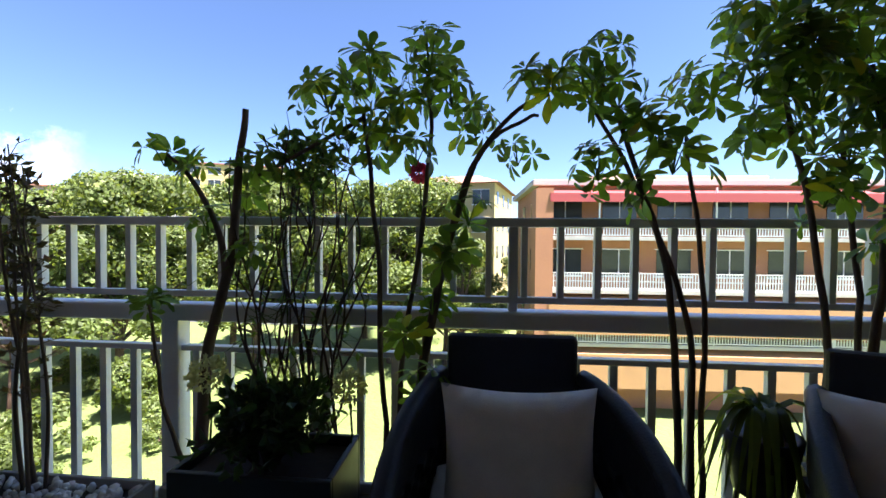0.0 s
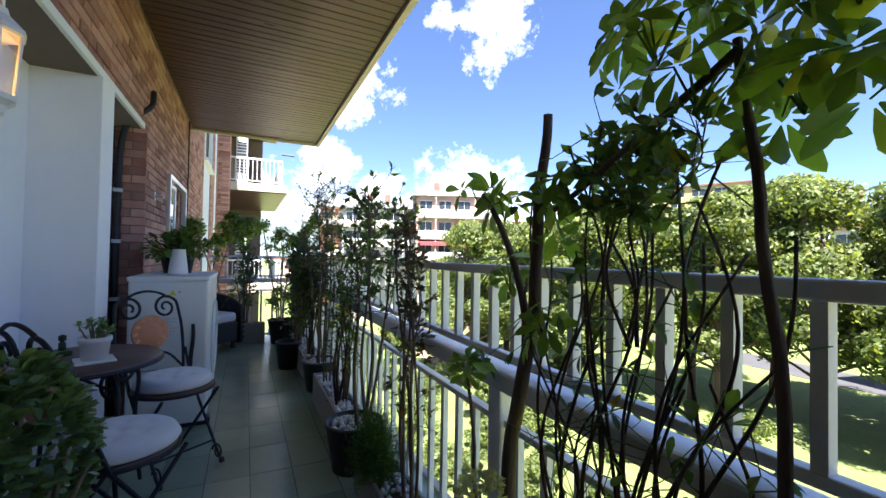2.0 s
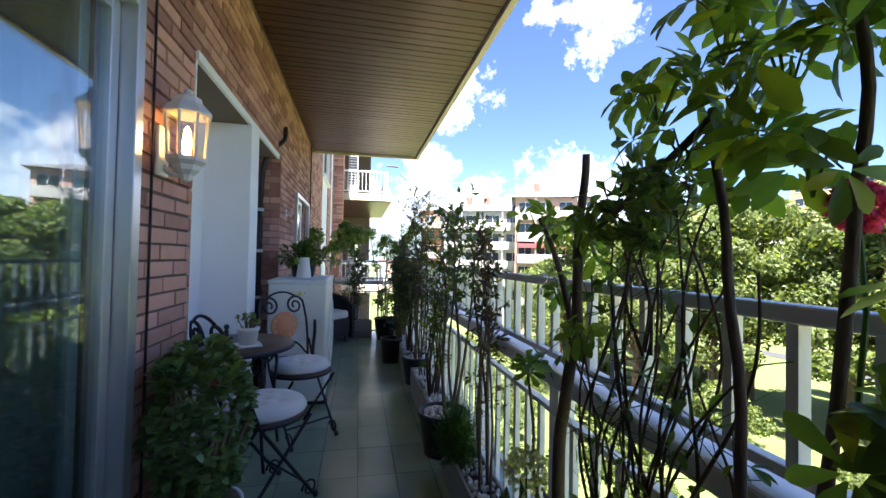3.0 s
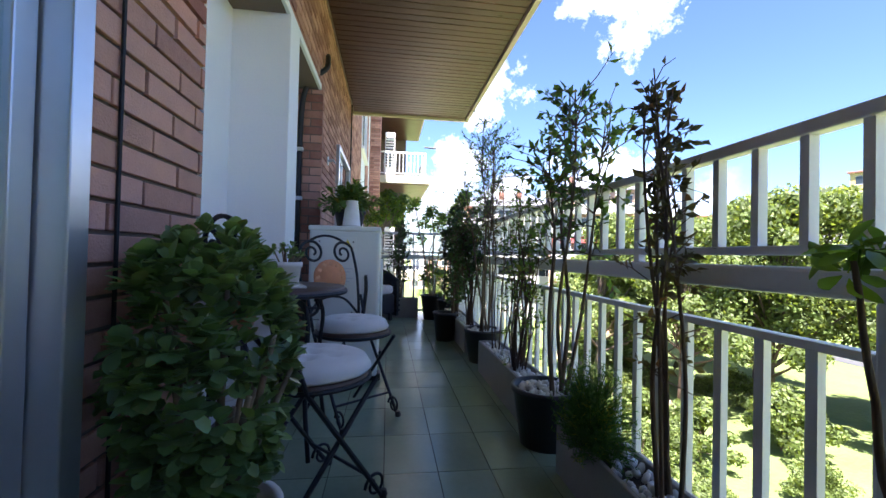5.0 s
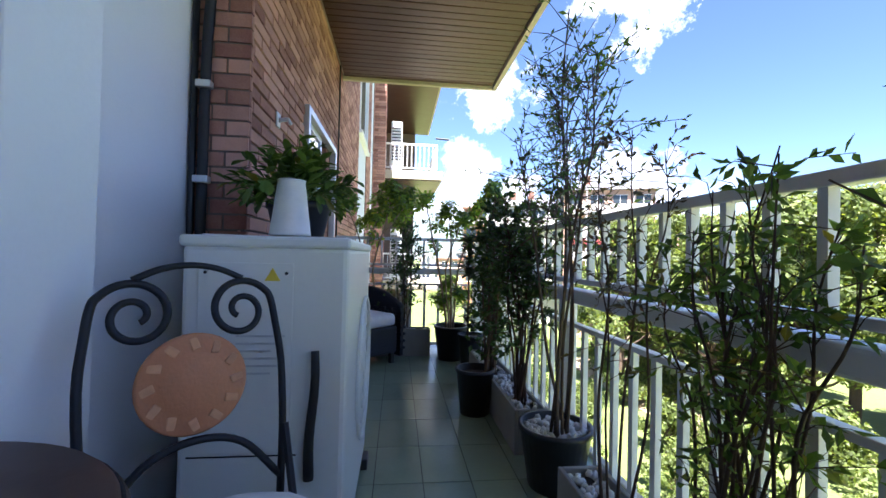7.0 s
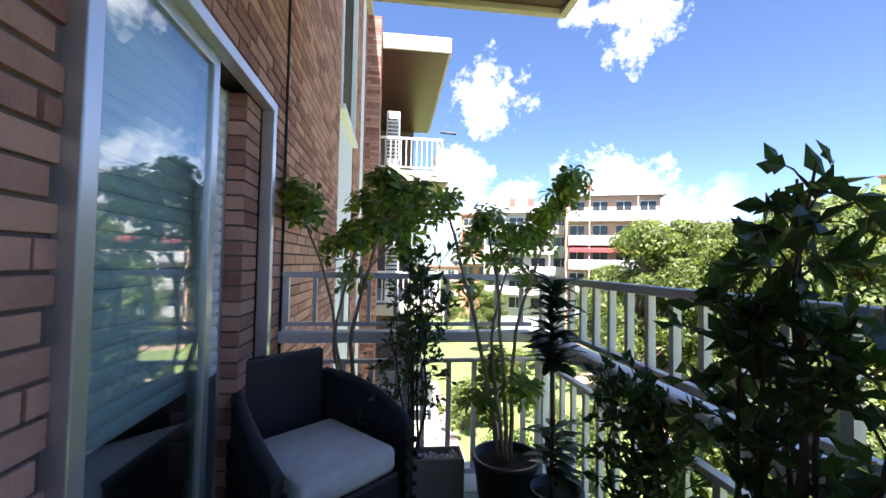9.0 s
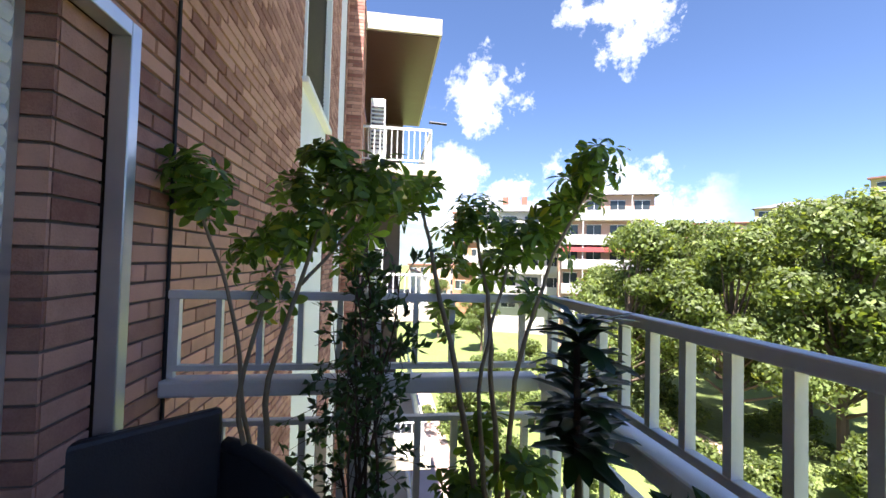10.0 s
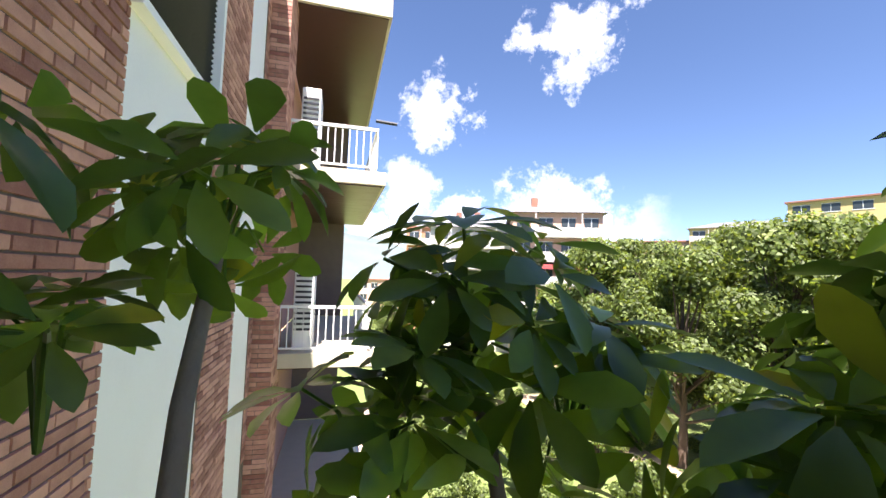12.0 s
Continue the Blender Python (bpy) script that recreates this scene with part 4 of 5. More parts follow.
    for k in range(12):
        part("petal", pm, TERRACOTTA, m).matrix_local = base @ pose(0.083 * math.cos(k * math.pi / 6), 0.083 * math.sin(k * math.pi / 6), 0.006, 0, 0, k * 30 + 20)
    return t


def round_pad(at, label, r=0.205, seed=1):
    """A tufted round seat cushion."""
    bm = bmesh.new()
    n, rings = 40, 12
    rows = []
    tufts = [(0, 0)] + [(0.10 * math.cos(k * math.pi / 3), 0.10 * math.sin(k * math.pi / 3)) for k in range(6)]
    for i in range(rings + 1):
        q = i / rings
        row = []
        for k in range(n):
            a = 2 * math.pi * k / n
            x, y = r * q * math.cos(a), r * q * math.sin(a)
            z = 0.052 * max(0.0, 1 - q ** 6) ** 0.5 + 0.004 * noise.noise(Vector((x * 20, y * 20, seed)))
            for u, w in tufts:
                z -= 0.018 * math.exp(-((x - u) ** 2 + (y - w) ** 2) / 0.0006)
            row.append(bm.verts.new((x, y, z)))
        rows.append(row)
    under = [bm.verts.new((v.co.x * 0.96, v.co.y * 0.96, -0.012)) for v in rows[-1]]
    for p, q in zip(rows, rows[1:]):
        for k in range(n):
            bm.faces.new((p[k], q[k], q[(k + 1) % n], p[(k + 1) % n]))
    for k in range(n):
        bm.faces.new((rows[-1][k], under[k], under[(k + 1) % n], rows[-1][(k + 1) % n]))
    bm.faces.new(list(reversed(under)))
    bmesh.ops.remove_doubles(bm, verts=bm.verts, dist=1e-5)
    ob = part("seat_cushion", bm, CUSHION, None, "", True)
    ob.location = at
    return tagged(ob, label, "cushion")


chair_far = bistro_chair((-3.16, 0.28, 0), 37, "black wrought-iron bistro chair with scrolled back and clay medallion")
round_pad((-3.16, 0.28, 0.500), "white tufted round seat pad on the bistro chair", seed=3)
chair_near = bistro_chair((-2.33, 0.20, 0), 132, "black wrought-iron bistro chair turned sideways at the table, cushion tied on")
round_pad((-2.33, 0.20, 0.498), "white tufted round seat pad tied with ribbons", 0.218, 8)
bm = bmesh.new()
for s, q in ((1, 0), (-1, 0.05)):
    tube(bm, smooth_line([(-2.30, 0.02, 0.44), (-2.27 + q, 0.0 + 0.05 * s, 0.47), (-2.22 + q, 0.05 * s, 0.43), (-2.24, 0.02, 0.42), (-2.22 + q, -0.02 + 0.04 * s, 0.30)], 4), 0.006, 0.005, 5)
tagged(part("ribbon", bm, CUSHION, None), "white ribbon bow tying the seat pad to the chair", "ribbon")


def bistro_table(x, y):
    t = thing("bistro_table", "round bistro table with brown top on scrolled iron legs", "table", (x, y, 0.02))
    part("tabletop", lathe(bmesh.new(), [(0.0, 0.695), (0.325, 0.695), (0.335, 0.70), (0.335, 0.722), (0.328, 0.73), (0.0, 0.731)], 48), TABLETOP, t, smooth=True)
    part("table_rim", tube(bmesh.new(), [(0.335 * math.cos(a * math.pi / 24), 0.335 * math.sin(a * math.pi / 24), 0.708) for a in range(49)], 0.011, n=6), IRON, t)
    for k in range(4):
        a = radians(45 + 90 * k)
        m = Matrix.Rotation(a, 4, "Z")
        pts = smooth_line([m @ Vector(p) for p in ((0.16, 0, 0.69), (0.25, 0, 0.65), (0.285, 0, 0.57), (0.27, 0, 0.40), (0.28, 0, 0.20), (0.31, 0, 0.0))], 5)
        leg = part("leg", tube(bmesh.new(), pts, 0.0105, n=7), IRON, t, smooth=True)
        sc = [m @ Vector((p[0], 0, p[2])) for p in curl(0.215, 0.615, 0.062, 0, 420, 0.6, 24)]
        part("scroll", tube(bmesh.new(), sc, 0.0085, n=6), IRON, leg, smooth=True)
    for a in (45, 135):
        c, s = 0.27 * math.cos(radians(a)), 0.27 * math.sin(radians(a))
        part("brace", tube(bmesh.new(), [(-c, -s, 0.60), (0, 0, 0.635), (c, s, 0.60)], 0.007), IRON, t)
    return t


bistro_table(-2.80, -0.065)


def pot_shape(r_top, r_bot, h, wall=0.012, rim=0.0):
    return [(0.0, 0.0), (r_bot, 0.0), (r_top - 0.003, h - 0.025), (r_top + rim, h - 0.022), (r_top + rim, h), (r_top - wall, h), (r_top - wall, h - 0.05), (0.0, h - 0.05)]


t = thing("saucer", "square white saucer on the bistro table", "saucer", (-2.70, 0.02, 0.752), 20)
part("plate", boxed(-0.075, 0.075, -0.075, 0.075, 0, 0.010, 0.003), CERAMIC, t)
t = thing("flower_pot", "small white pot with a leafy succulent on the table", "potted plant", (-2.70, 0.02, 0.762))
part("pot", lathe(bmesh.new(), pot_shape(0.062, 0.05, 0.105, 0.006, 0.003), 28), CERAMIC, t, smooth=True)
part("soil", lathe(bmesh.new(), [(0.0, 0.076), (0.054, 0.078), (0.0, 0.084)], 16), SOIL, t)
rng = random.Random(4)
stems, leaves = bmesh.new(), bmesh.new()
for k in range(15):
    a, q = rng.uniform(0, 6.28), rng.uniform(0.02, 0.095)
    tip = Vector((q * math.cos(a), q * math.sin(a), rng.uniform(0.125, 0.175)))
    tube(stems, [(tip.x * 0.2, tip.y * 0.2, 0.075), (tip.x * 0.6, tip.y * 0.6, 0.105), tip], 0.005, 0.003, 5)
    for j in range(8):
        d = rand_dir(rng, 0.4)
        leaf(leaves, tip, d, (0, 0, 1), rng.uniform(0.022, 0.034), 0.018, 0.1)
part("stem", stems, PALEBARK, t)
part("foliage", leaves, JADELEAF, t, kind="stuff")
t = thing("candle_holder", "small dark green figure-shaped holder on the table", "ornament", (-2.90, -0.16, 0.752), 30)
part("base", boxed(-0.03, 0.05, -0.03, 0.03, 0, 0.025, 0.006), DRACAENA, t)
part("upright", lathe(bmesh.new(), [(0.0, 0.0), (0.016, 0.0), (0.014, 0.06), (0.008, 0.065), (0.016, 0.075), (0.016, 0.095), (0.0, 0.102)], 14), DRACAENA, t, smooth=True)


def heat_pump(x0, x1, y0, y1, top):
    t = thing("air_conditioner", "large pale enamelled outdoor air-conditioning unit on rubber feet", "air conditioner", ((x0 + x1) / 2, (y0 + y1) / 2, 0))
    w, d = (x1 - x0) / 2, (y1 - y0) / 2
    part("body", boxed(-w, w, -d, d, 0.05, top - 0.03, 0.016), APPLIANCE, t)
    part("lid", boxed(-w - 0.008, w + 0.008, -d - 0.008, d + 0.008, top - 0.035, top, 0.010), APPLIANCE, t)
    pn = part("service_panel", boxed(w + 0.001, w + 0.006, -d + 0.05, d - 0.16, 0.46, top - 0.08, 0.002), APPLIANCE, t, "raised service panel")
    screw = put_mesh("screw", lathe(bmesh.new(), [(0.005, 0.0), (0.005, 0.004), (0.0, 0.005)], 8), IRON)
    for y, z in ((-d + 0.07, top - 0.11), (d - 0.18, top - 0.11), (d - 0.18, 0.5), (-d + 0.07, 0.5), (d - 0.10, 0.52)):
        part("screw", screw, IRON, pn).matrix_local = pose(w + 0.006, y, z, 0, 90, 0)
    part("seam", boxed(w + 0.0005, w + 0.002, -d + 0.03, d - 0.14, 0.446, 0.450), IRON, t)
    for i in range(6):
        part("text_bar", boxed(w + 0.0062, w + 0.0068, -0.08, 0.06 - 0.02 * (i % 3), 0.80 - 0.022 * i, 0.806 - 0.022 * i), ALU, pn)
    tri = lathe(bmesh.new(), [(0.0, 0.0), (0.026, 0.0), (0.026, 0.002), (0.0, 0.002)], 3)
    bmesh.ops.transform(tri, matrix=pose(w + 0.0065, 0.02, 0.98, 0, 90, 0) @ pose(0, 0, 0, 0, 0, 180), verts=tri.verts)
    part("warning_sign", tri, material("warning_yellow", (0.7, 0.55, 0.05), 0.5, var=0.05), pn, "yellow triangular warning sign")
    for k in range(1):
        ring = part("fan_grille", tube(bmesh.new(), [(-0.12 + 0.3 * math.cos(q * math.pi / 18), d + 0.012, 0.56 + 0.3 * math.sin(q * math.pi / 18)) for q in range(37)], 0.008), APPLIANCE, t)
        for rr in (0.06, 0.12, 0.18, 0.24):
            part("grille_ring", tube(bmesh.new(), [(-0.12 + rr * math.cos(q * math.pi / 12), d + 0.014, 0.56 + rr * math.sin(q * math.pi / 12)) for q in range(25)], 0.004, n=5), APPLIANCE, ring)
    me = put_mesh("foot", boxed(-0.05, 0.05, -d - 0.02, d + 0.025, 0.0, 0.052, 0.006), BLACKPLASTIC)
    for x in (-w + 0.12, w - 0.12):
        part("foot", me, BLACKPLASTIC, t).location = (x, 0, 0)
    part("cable", tube(bmesh.new(), smooth_line([(w + 0.012, d - 0.09, 0.76), (w + 0.03, d - 0.085, 0.66), (w + 0.02, d - 0.10, 0.5), (w + 0.012, d - 0.10, 0.38)], 4), 0.012, 0.016, 7), RUBBER, t, "black insulated pipe", True)
    return t


heat_pump(-4.62, -3.69, -0.07, 0.41, 1.10)
# crocheted cloth, vase and planter on the unit
bm = bmesh.new()
bmesh.ops.create_grid(bm, x_segments=40, y_segments=20, size=0.5)
for v in bm.verts:
    v.co = Vector((-4.08 + v.co.x * 0.62, 0.17 + v.co.y * 0.44, 1.103 + 0.004 * abs(math.sin(v.co.x * 90) * math.sin(v.co.y * 60))))
bmesh.ops.solidify(bm, geom=list(bm.faces), thickness=0.003)
tagged(part("doily", bm, PATTERNED, None), "grey crocheted cloth on the air conditioner", "cloth")
t = thing("vase", "white mottled tapering vase on the air conditioner", "vase", (-3.83, 0.20, 1.108))
t.scale = (1.3, 1.3, 1.08)
part("body", lathe(bmesh.new(), [(0.0, 0.0), (0.052, 0.0), (0.050, 0.01), (0.034, 0.165), (0.036, 0.172), (0.030, 0.172), (0.028, 0.02), (0.0, 0.02)], 28), CERAMIC, t, smooth=True)


# ---- plants ----
def whorl_mesh(seed, n=8, length=0.085):
    """The umbrella leaf of a schefflera: leaflets standing out round the tip of a stalk."""
    rng = random.Random(seed)
    bm = bmesh.new()
    for k in range(n):
        a = 2 * math.pi * (k + rng.uniform(-0.2, 0.2)) / n
        d = Vector((math.cos(a), math.sin(a), rng.uniform(-0.35, 0.45)))
        size = length * rng.uniform(0.75, 1.15)
        leaf(bm, d * 0.012, d, (0, 0, 1), size, size * 0.42, rng.uniform(0.05, 0.4), 0.60)
    return put_mesh("leaf_whorl", bm, SCHEFF, True)


WHORLS = [whorl_mesh(100 + k, 7 + k % 3, 0.070) for k in range(6)]


def umbrella_plant(name, label, stems, tips, seed, pot=None, spread=0.10, each=9, bark=BARK, size=1.0, drop=0.0):
    """Bare stems with bunches of umbrella leaves: each tip is a place and how many whorls it bears."""
    rng = random.Random(seed)
    base = stems[0][0][0]
    t = thing(name, label, "plant", base)
    o = Vector(base)
    for pts, r0, r1 in stems:
        line = smooth_line([Vector(p) - o for p in pts], 6)
        line = [p + Vector((noise.noise(p * 6 + o), noise.noise(p * 6 - o), 0)) * 0.012 for p in line]
        part("stem", tube(bmesh.new(), line, r0, r1, 8), bark, t, smooth=True)
    for p, k in tips:
        stalks = bmesh.new()
        c = Vector(p) - o - Vector((0, 0, drop))
        n = max(3, int(each * k))
        for i in range(n):
            d = rand_dir(rng, 0.35)
            q = c + d * spread * (k ** 0.33) * rng.uniform(0.45, 1.15)
            tube(stalks, [c - Vector((0, 0, 0.05)), c + (q - c) * 0.5 + Vector((0, 0, 0.012)), q], 0.0028, 0.0018, 4, False)
            w = part("leaf_whorl", WHORLS[rng.randrange(6)], SCHEFF, t)
            nn = (d + Vector((0, 0, 0.5))).normalized()
            w.matrix_local = Matrix.Translation(q) @ nn.to_track_quat("Z", "Y").to_matrix().to_4x4() @ Matrix.Rotation(rng.uniform(0, 6.28), 4, "Z") @ Matrix.Scale(size * rng.uniform(0.7, 1.15), 4)
        part("leaf_stalk", stalks, SCHEFF, t, kind="stuff")
    return t


def shrub(name, label, base, trunks, seed, height, spread, leaf_mat, leaf_len=0.03, leaf_w=0.014, twigs=34, leaves=8, bark=TWIG, low=0.35, r=0.008, bend=0.25, category="shrub"):
    """A thin shrub: several stems, each dividing into twigs that carry small leaves."""
    rng = random.Random(seed)
    t = thing(name, label, category, base)
    twig_bm, leaf_bm = bmesh.new(), bmesh.new()
    for k in range(trunks):
        a = rng.uniform(0, 6.28)
        far = spread * rng.uniform(0.15, 0.75)
        h = height * rng.uniform(0.72, 1.0)
        foot = Vector((rng.uniform(-0.04, 0.04), rng.uniform(-0.04, 0.04), 0))
        top = foot + Vector((math.cos(a) * far, math.sin(a) * far * 0.6, h))
        mids = [foot.lerp(top, q) + Vector((rng.uniform(-1, 1), rng.uniform(-1, 1), 0)) * bend * 0.12 for q in (0.3, 0.6, 0.82)]
        line = smooth_line([foot, *mids, top], 5)
        part("stem", tube(bmesh.new(), line, r * rng.uniform(0.8, 1.2), r * 0.25, 6), bark, t, smooth=True)
        for j in range(twigs):
            q = low + (1 - low) * (rng.random() ** 0.8)
            p = line[min(len(line) - 1, int(q * (len(line) - 1)))]
            d = rand_dir(rng, 0.55)
            length = spread * rng.uniform(0.3, 0.85) * (1.15 - 0.55 * q)
            end = p + d * length
            mid = p + d * length * 0.5 + Vector((0, 0, 0.015)) + rand_dir(rng) * length * 0.08
            tube(twig_bm, [p, mid, end], r * 0.28, r * 0.10, 4, False)
            for i in range(rng.randint(max(0, leaves - 4), leaves + 3)):
                s = rng.uniform(0.25, 1.0)
                at = (p.lerp(mid, s * 2) if s < 0.5 else mid.lerp(end, s * 2 - 1))
                small_leaf(leaf_bm, at, (d + rand_dir(rng) * 1.1), leaf_len * rng.uniform(0.6, 1.3), leaf_w * rng.uniform(0.7, 1.3), rng)
    part("brushwood", twig_bm, bark, t, kind="stuff")
    part("foliage", leaf_bm, leaf_mat, t, kind="stuff")
    return t


def pebbles(parent, rng, inside, n, z, size=0.02):
    bm = bmesh.new()
    for i in range(n):
        x, y = inside(rng)
        m = Matrix.Translation((x, y, z + rng.uniform(0, 0.018))) @ Euler((rng.uniform(0, 3), rng.uniform(0, 3), rng.uniform(0, 3))).to_matrix().to_4x4() @ Matrix.Diagonal((size * rng.uniform(0.6, 1.4), size * rng.uniform(0.5, 1.0), size * rng.uniform(0.4, 0.8), 1))
        bmesh.ops.create_icosphere(bm, subdivisions=1, radius=1.0, matrix=m)
    return part("gravel", bm, PEBBLE, parent, "white pebbles", True, "stuff")


def round_pot(at, r, h, mat, label, stones=60, seed=1):
    t = thing("plant_pot", label, "plant pot", at)
    part("pot", lathe(bmesh.new(), pot_shape(r, r * 0.74, h, 0.012, 0.006), 32), mat, t, smooth=True)
    part("soil", lathe(bmesh.new(), [(0.0, h - 0.045), (r - 0.014, h - 0.045), (0.0, h - 0.03)], 20), SOIL, t)
    rng = random.Random(seed)

    def inside(g):
        a, q = g.uniform(0, 6.28), (r - 0.03) * g.random() ** 0.5
        return q * math.cos(a), q * math.sin(a)

    if stones:
        pebbles(t, rng, inside, stones, h - 0.035, 0.022)
    return t


def trough(x0, x1, y0, y1, h, mat, label, stones=120, seed=1, z=0.0):
    t = thing("planter_box", label, "planter", ((x0 + x1) / 2, (y0 + y1) / 2, z))
    w, d = (x1 - x0) / 2, (y1 - y0) / 2
    bm = boxed(-w, w, -d, -d + 0.018, 0, h, 0.004)
    box(bm, -w, w, d - 0.018, d, 0, h, 0.004)
    box(bm, -w, -w + 0.018, -d + 0.018, d - 0.018, 0, h, 0.004)
    box(bm, w - 0.018, w, -d + 0.018, d - 0.018, 0, h, 0.004)
    box(bm, -w + 0.018, w - 0.018, -d + 0.018, d - 0.018, 0.0, 0.02)
    part("box", bm, mat, t)
    part("soil", boxed(-w + 0.019, w - 0.019, -d + 0.019, d - 0.019, 0.021, h - 0.035), SOIL, t)
    rng = random.Random(seed)
    if stones:
        pebbles(t, rng, lambda g: (g.uniform(-w + 0.03, w - 0.03), g.uniform(-d + 0.03, d - 0.03)), stones, h - 0.03)
    return t


# row along the railing
trough(-3.97, -2.96, 1.20, 1.38, 0.24, STONEPLANTER, "long grey-beige planter box with pebbles beside the railing", 170, 2)
trough(-5.95, -4.55, 1.20, 1.38, 0.24, STONEPLANTER, "long grey-beige planter box further along the railing", 150, 3)
trough(-2.45, -1.45, 1.20, 1.38, 0.22, STONEPLANTER, "long grey-beige planter box with white pebbles by the railing", 170, 4)
round_pot((-4.27, 1.31, 0), 0.165, 0.28, BLACKPLASTIC, "black round plastic pot with white pebbles", 90, 5)
round_pot((-2.72, 1.26, 0), 0.165, 0.28, BLACKPLASTIC, "black round plastic pot with white pebbles", 90, 6)
trough(-1.08, -0.60, 0.98, 1.26, 0.28, BLACKPLASTIC, "dark square planter box raised beside the armchair", 0, 7, 0.22)
t = thing("crate", "low dark stand under the planter", "stand", (-0.84, 1.12, 0))
part("top", boxed(-0.22, 0.22, -0.13, 0.13, 0.18, 0.22), BLACKPLASTIC, t)
for sx in (-0.19, 0.19):
    part("side", boxed(sx - 0.015, sx + 0.015, -0.13, 0.13, 0, 0.18), BLACKPLASTIC, t)
trough(-6.86, -6.70, 0.36, 0.92, 0.28, STONEPLANTER, "grey planter box at the foot of the end railing", 60, 8)
round_pot((-6.60, 1.12, 0), 0.17, 0.34, BLACKPLASTIC, "large dark pot in the corner", 0, 9)
round_pot((-6.35, 1.28, 0), 0.12, 0.30, BLACKPLASTIC, "dark pot in the corner by the railing", 0, 10)
round_pot((-5.16, 1.10, 0), 0.13, 0.30, BLACKPLASTIC, "black pot with a leafy ficus", 0, 11)
trough(-1.35, -0.35, 1.27, 1.39, 0.26, STONEPLANTER, "narrow planter box against the railing", 0, 12)
trough(0.30, 1.20, 1.25, 1.39, 0.26, STONEPLANTER, "narrow planter box against the railing", 0, 13)

# umbrella plants by the start
umbrella_plant("umbrella_plant", "tall umbrella plant with bare dark stems and glossy leaf bunches", [
    ([(-0.52, 1.33, 0.22), (-0.54, 1.31, 0.8), (-0.57, 1.30, 1.3), (-0.61, 1.30, 1.60)], 0.011, 0.007),
    ([(-0.50, 1.33, 0.22), (-0.46, 1.32, 0.8), (-0.37, 1.30, 1.42), (-0.38, 1.30, 1.72)], 0.011, 0.006),
    ([(-0.44, 1.33, 0.22), (-0.40, 1.32, 0.75), (-0.26, 1.30, 1.34), (-0.10, 1.29, 1.58), (0.02, 1.28, 1.64)], 0.012, 0.006),
    ([(-0.46, 1.33, 0.22), (-0.36, 1.31, 0.9), (-0.22, 1.29, 1.42), (-0.06, 1.28, 1.56), (-0.02, 1.27, 1.57)], 0.010, 0.005),
    ([(-0.61, 1.30, 1.58), (-0.75, 1.29, 1.50), (-0.98, 1.28, 1.38)], 0.009, 0.006),
], [((-0.73, 1.29, 1.70), 1.0), ((-0.58, 1.30, 1.76), 0.9), ((-0.38, 1.30, 1.80), 1.3), ((-0.30, 1.30, 1.70), 1.0), ((-0.47, 1.30, 1.65), 1.0), ((-0.22, 1.30, 1.60), 0.7), ((-0.08, 1.29, 1.50), 0.4), ((-0.28, 1.30, 1.15), 0.4), ((-0.36, 1.28, 1.00), 0.5), ((-0.34, 1.28, 1.14), 0.5), ((-0.44, 1.28, 0.88), 0.5), ((-0.24, 1.28, 1.30), 0.45), ((-0.40, 1.27, 0.72), 0.4), ((-0.52, 1.29, 1.55), 0.6), ((-0.66, 1.29, 1.60), 0.5), ((-0.42, 1.28, 1.50), 0.4)], 51, drop=0.04)
umbrella_plant("umbrella_plant", "tall umbrella plant with bare dark stems and glossy leaf bunches", [
    ([(0.47, 1.32, 0.22), (0.44, 1.31, 0.75), (0.38, 1.30, 1.15), (0.25, 1.30, 1.54), (0.18, 1.29, 1.68)], 0.014, 0.007),
    ([(0.53, 1.32, 0.22), (0.53, 1.31, 0.7), (0.50, 1.30, 1.2), (0.46, 1.30, 1.50)], 0.011, 0.006),
    ([(0.50, 1.32, 0.22), (0.48, 1.31, 0.85), (0.30, 1.30, 1.35), (0.14, 1.29, 1.62)], 0.012, 0.006),
], [((0.16, 1.29, 1.77), 1.1), ((0.06, 1.29, 1.69), 1.0), ((0.24, 1.29, 1.68), 0.7), ((-0.02, 1.29, 1.72), 0.6), ((0.18, 1.29, 1.45), 0.8), ((0.34, 1.29, 1.57), 0.7), ((0.41, 1.29, 1.47), 1.0), ((0.52, 1.29, 1.70), 1.1), ((0.36, 1.29, 1.38), 0.6)], 52, drop=0.04)
umbrella_plant("umbrella_plant", "dense dark umbrella plant reaching towards the soffit", [
    ([(0.92, 1.32, 0.22), (0.90, 1.30, 0.7), (0.82, 1.28, 1.25), (0.72, 1.27, 1.62)], 0.013, 0.007),
    ([(1.02, 1.32, 0.22), (1.02, 1.30, 0.75), (1.03, 1.27, 1.3), (0.96, 1.26, 1.70)], 0.016, 0.008),
    ([(0.98, 1.32, 0.22), (0.98, 1.30, 0.9), (0.90, 1.27, 1.45)], 0.011, 0.007),
], [((0.64, 1.28, 1.84), 1.4), ((0.77, 1.26, 1.75), 1.5), ((0.68, 1.28, 1.50), 1.2), ((0.80, 1.26, 1.60), 1.6), ((0.93, 1.25, 1.76), 1.6), ((0.90, 1.26, 1.42), 1.3), ((1.02, 1.25, 1.58), 1.5), ((0.84, 1.26, 1.32), 1.0), ((1.10, 1.24, 1.85), 1.5), ((0.80, 1.25, 1.95), 1.6), ((0.70, 1.22, 1.66), 1.5), ((0.95, 1.22, 1.55), 1.5), ((0.92, 1.22, 1.92), 1.5), ((1.05, 1.25, 1.15), 0.9), ((1.12, 1.25, 1.0), 0.8)], 53)
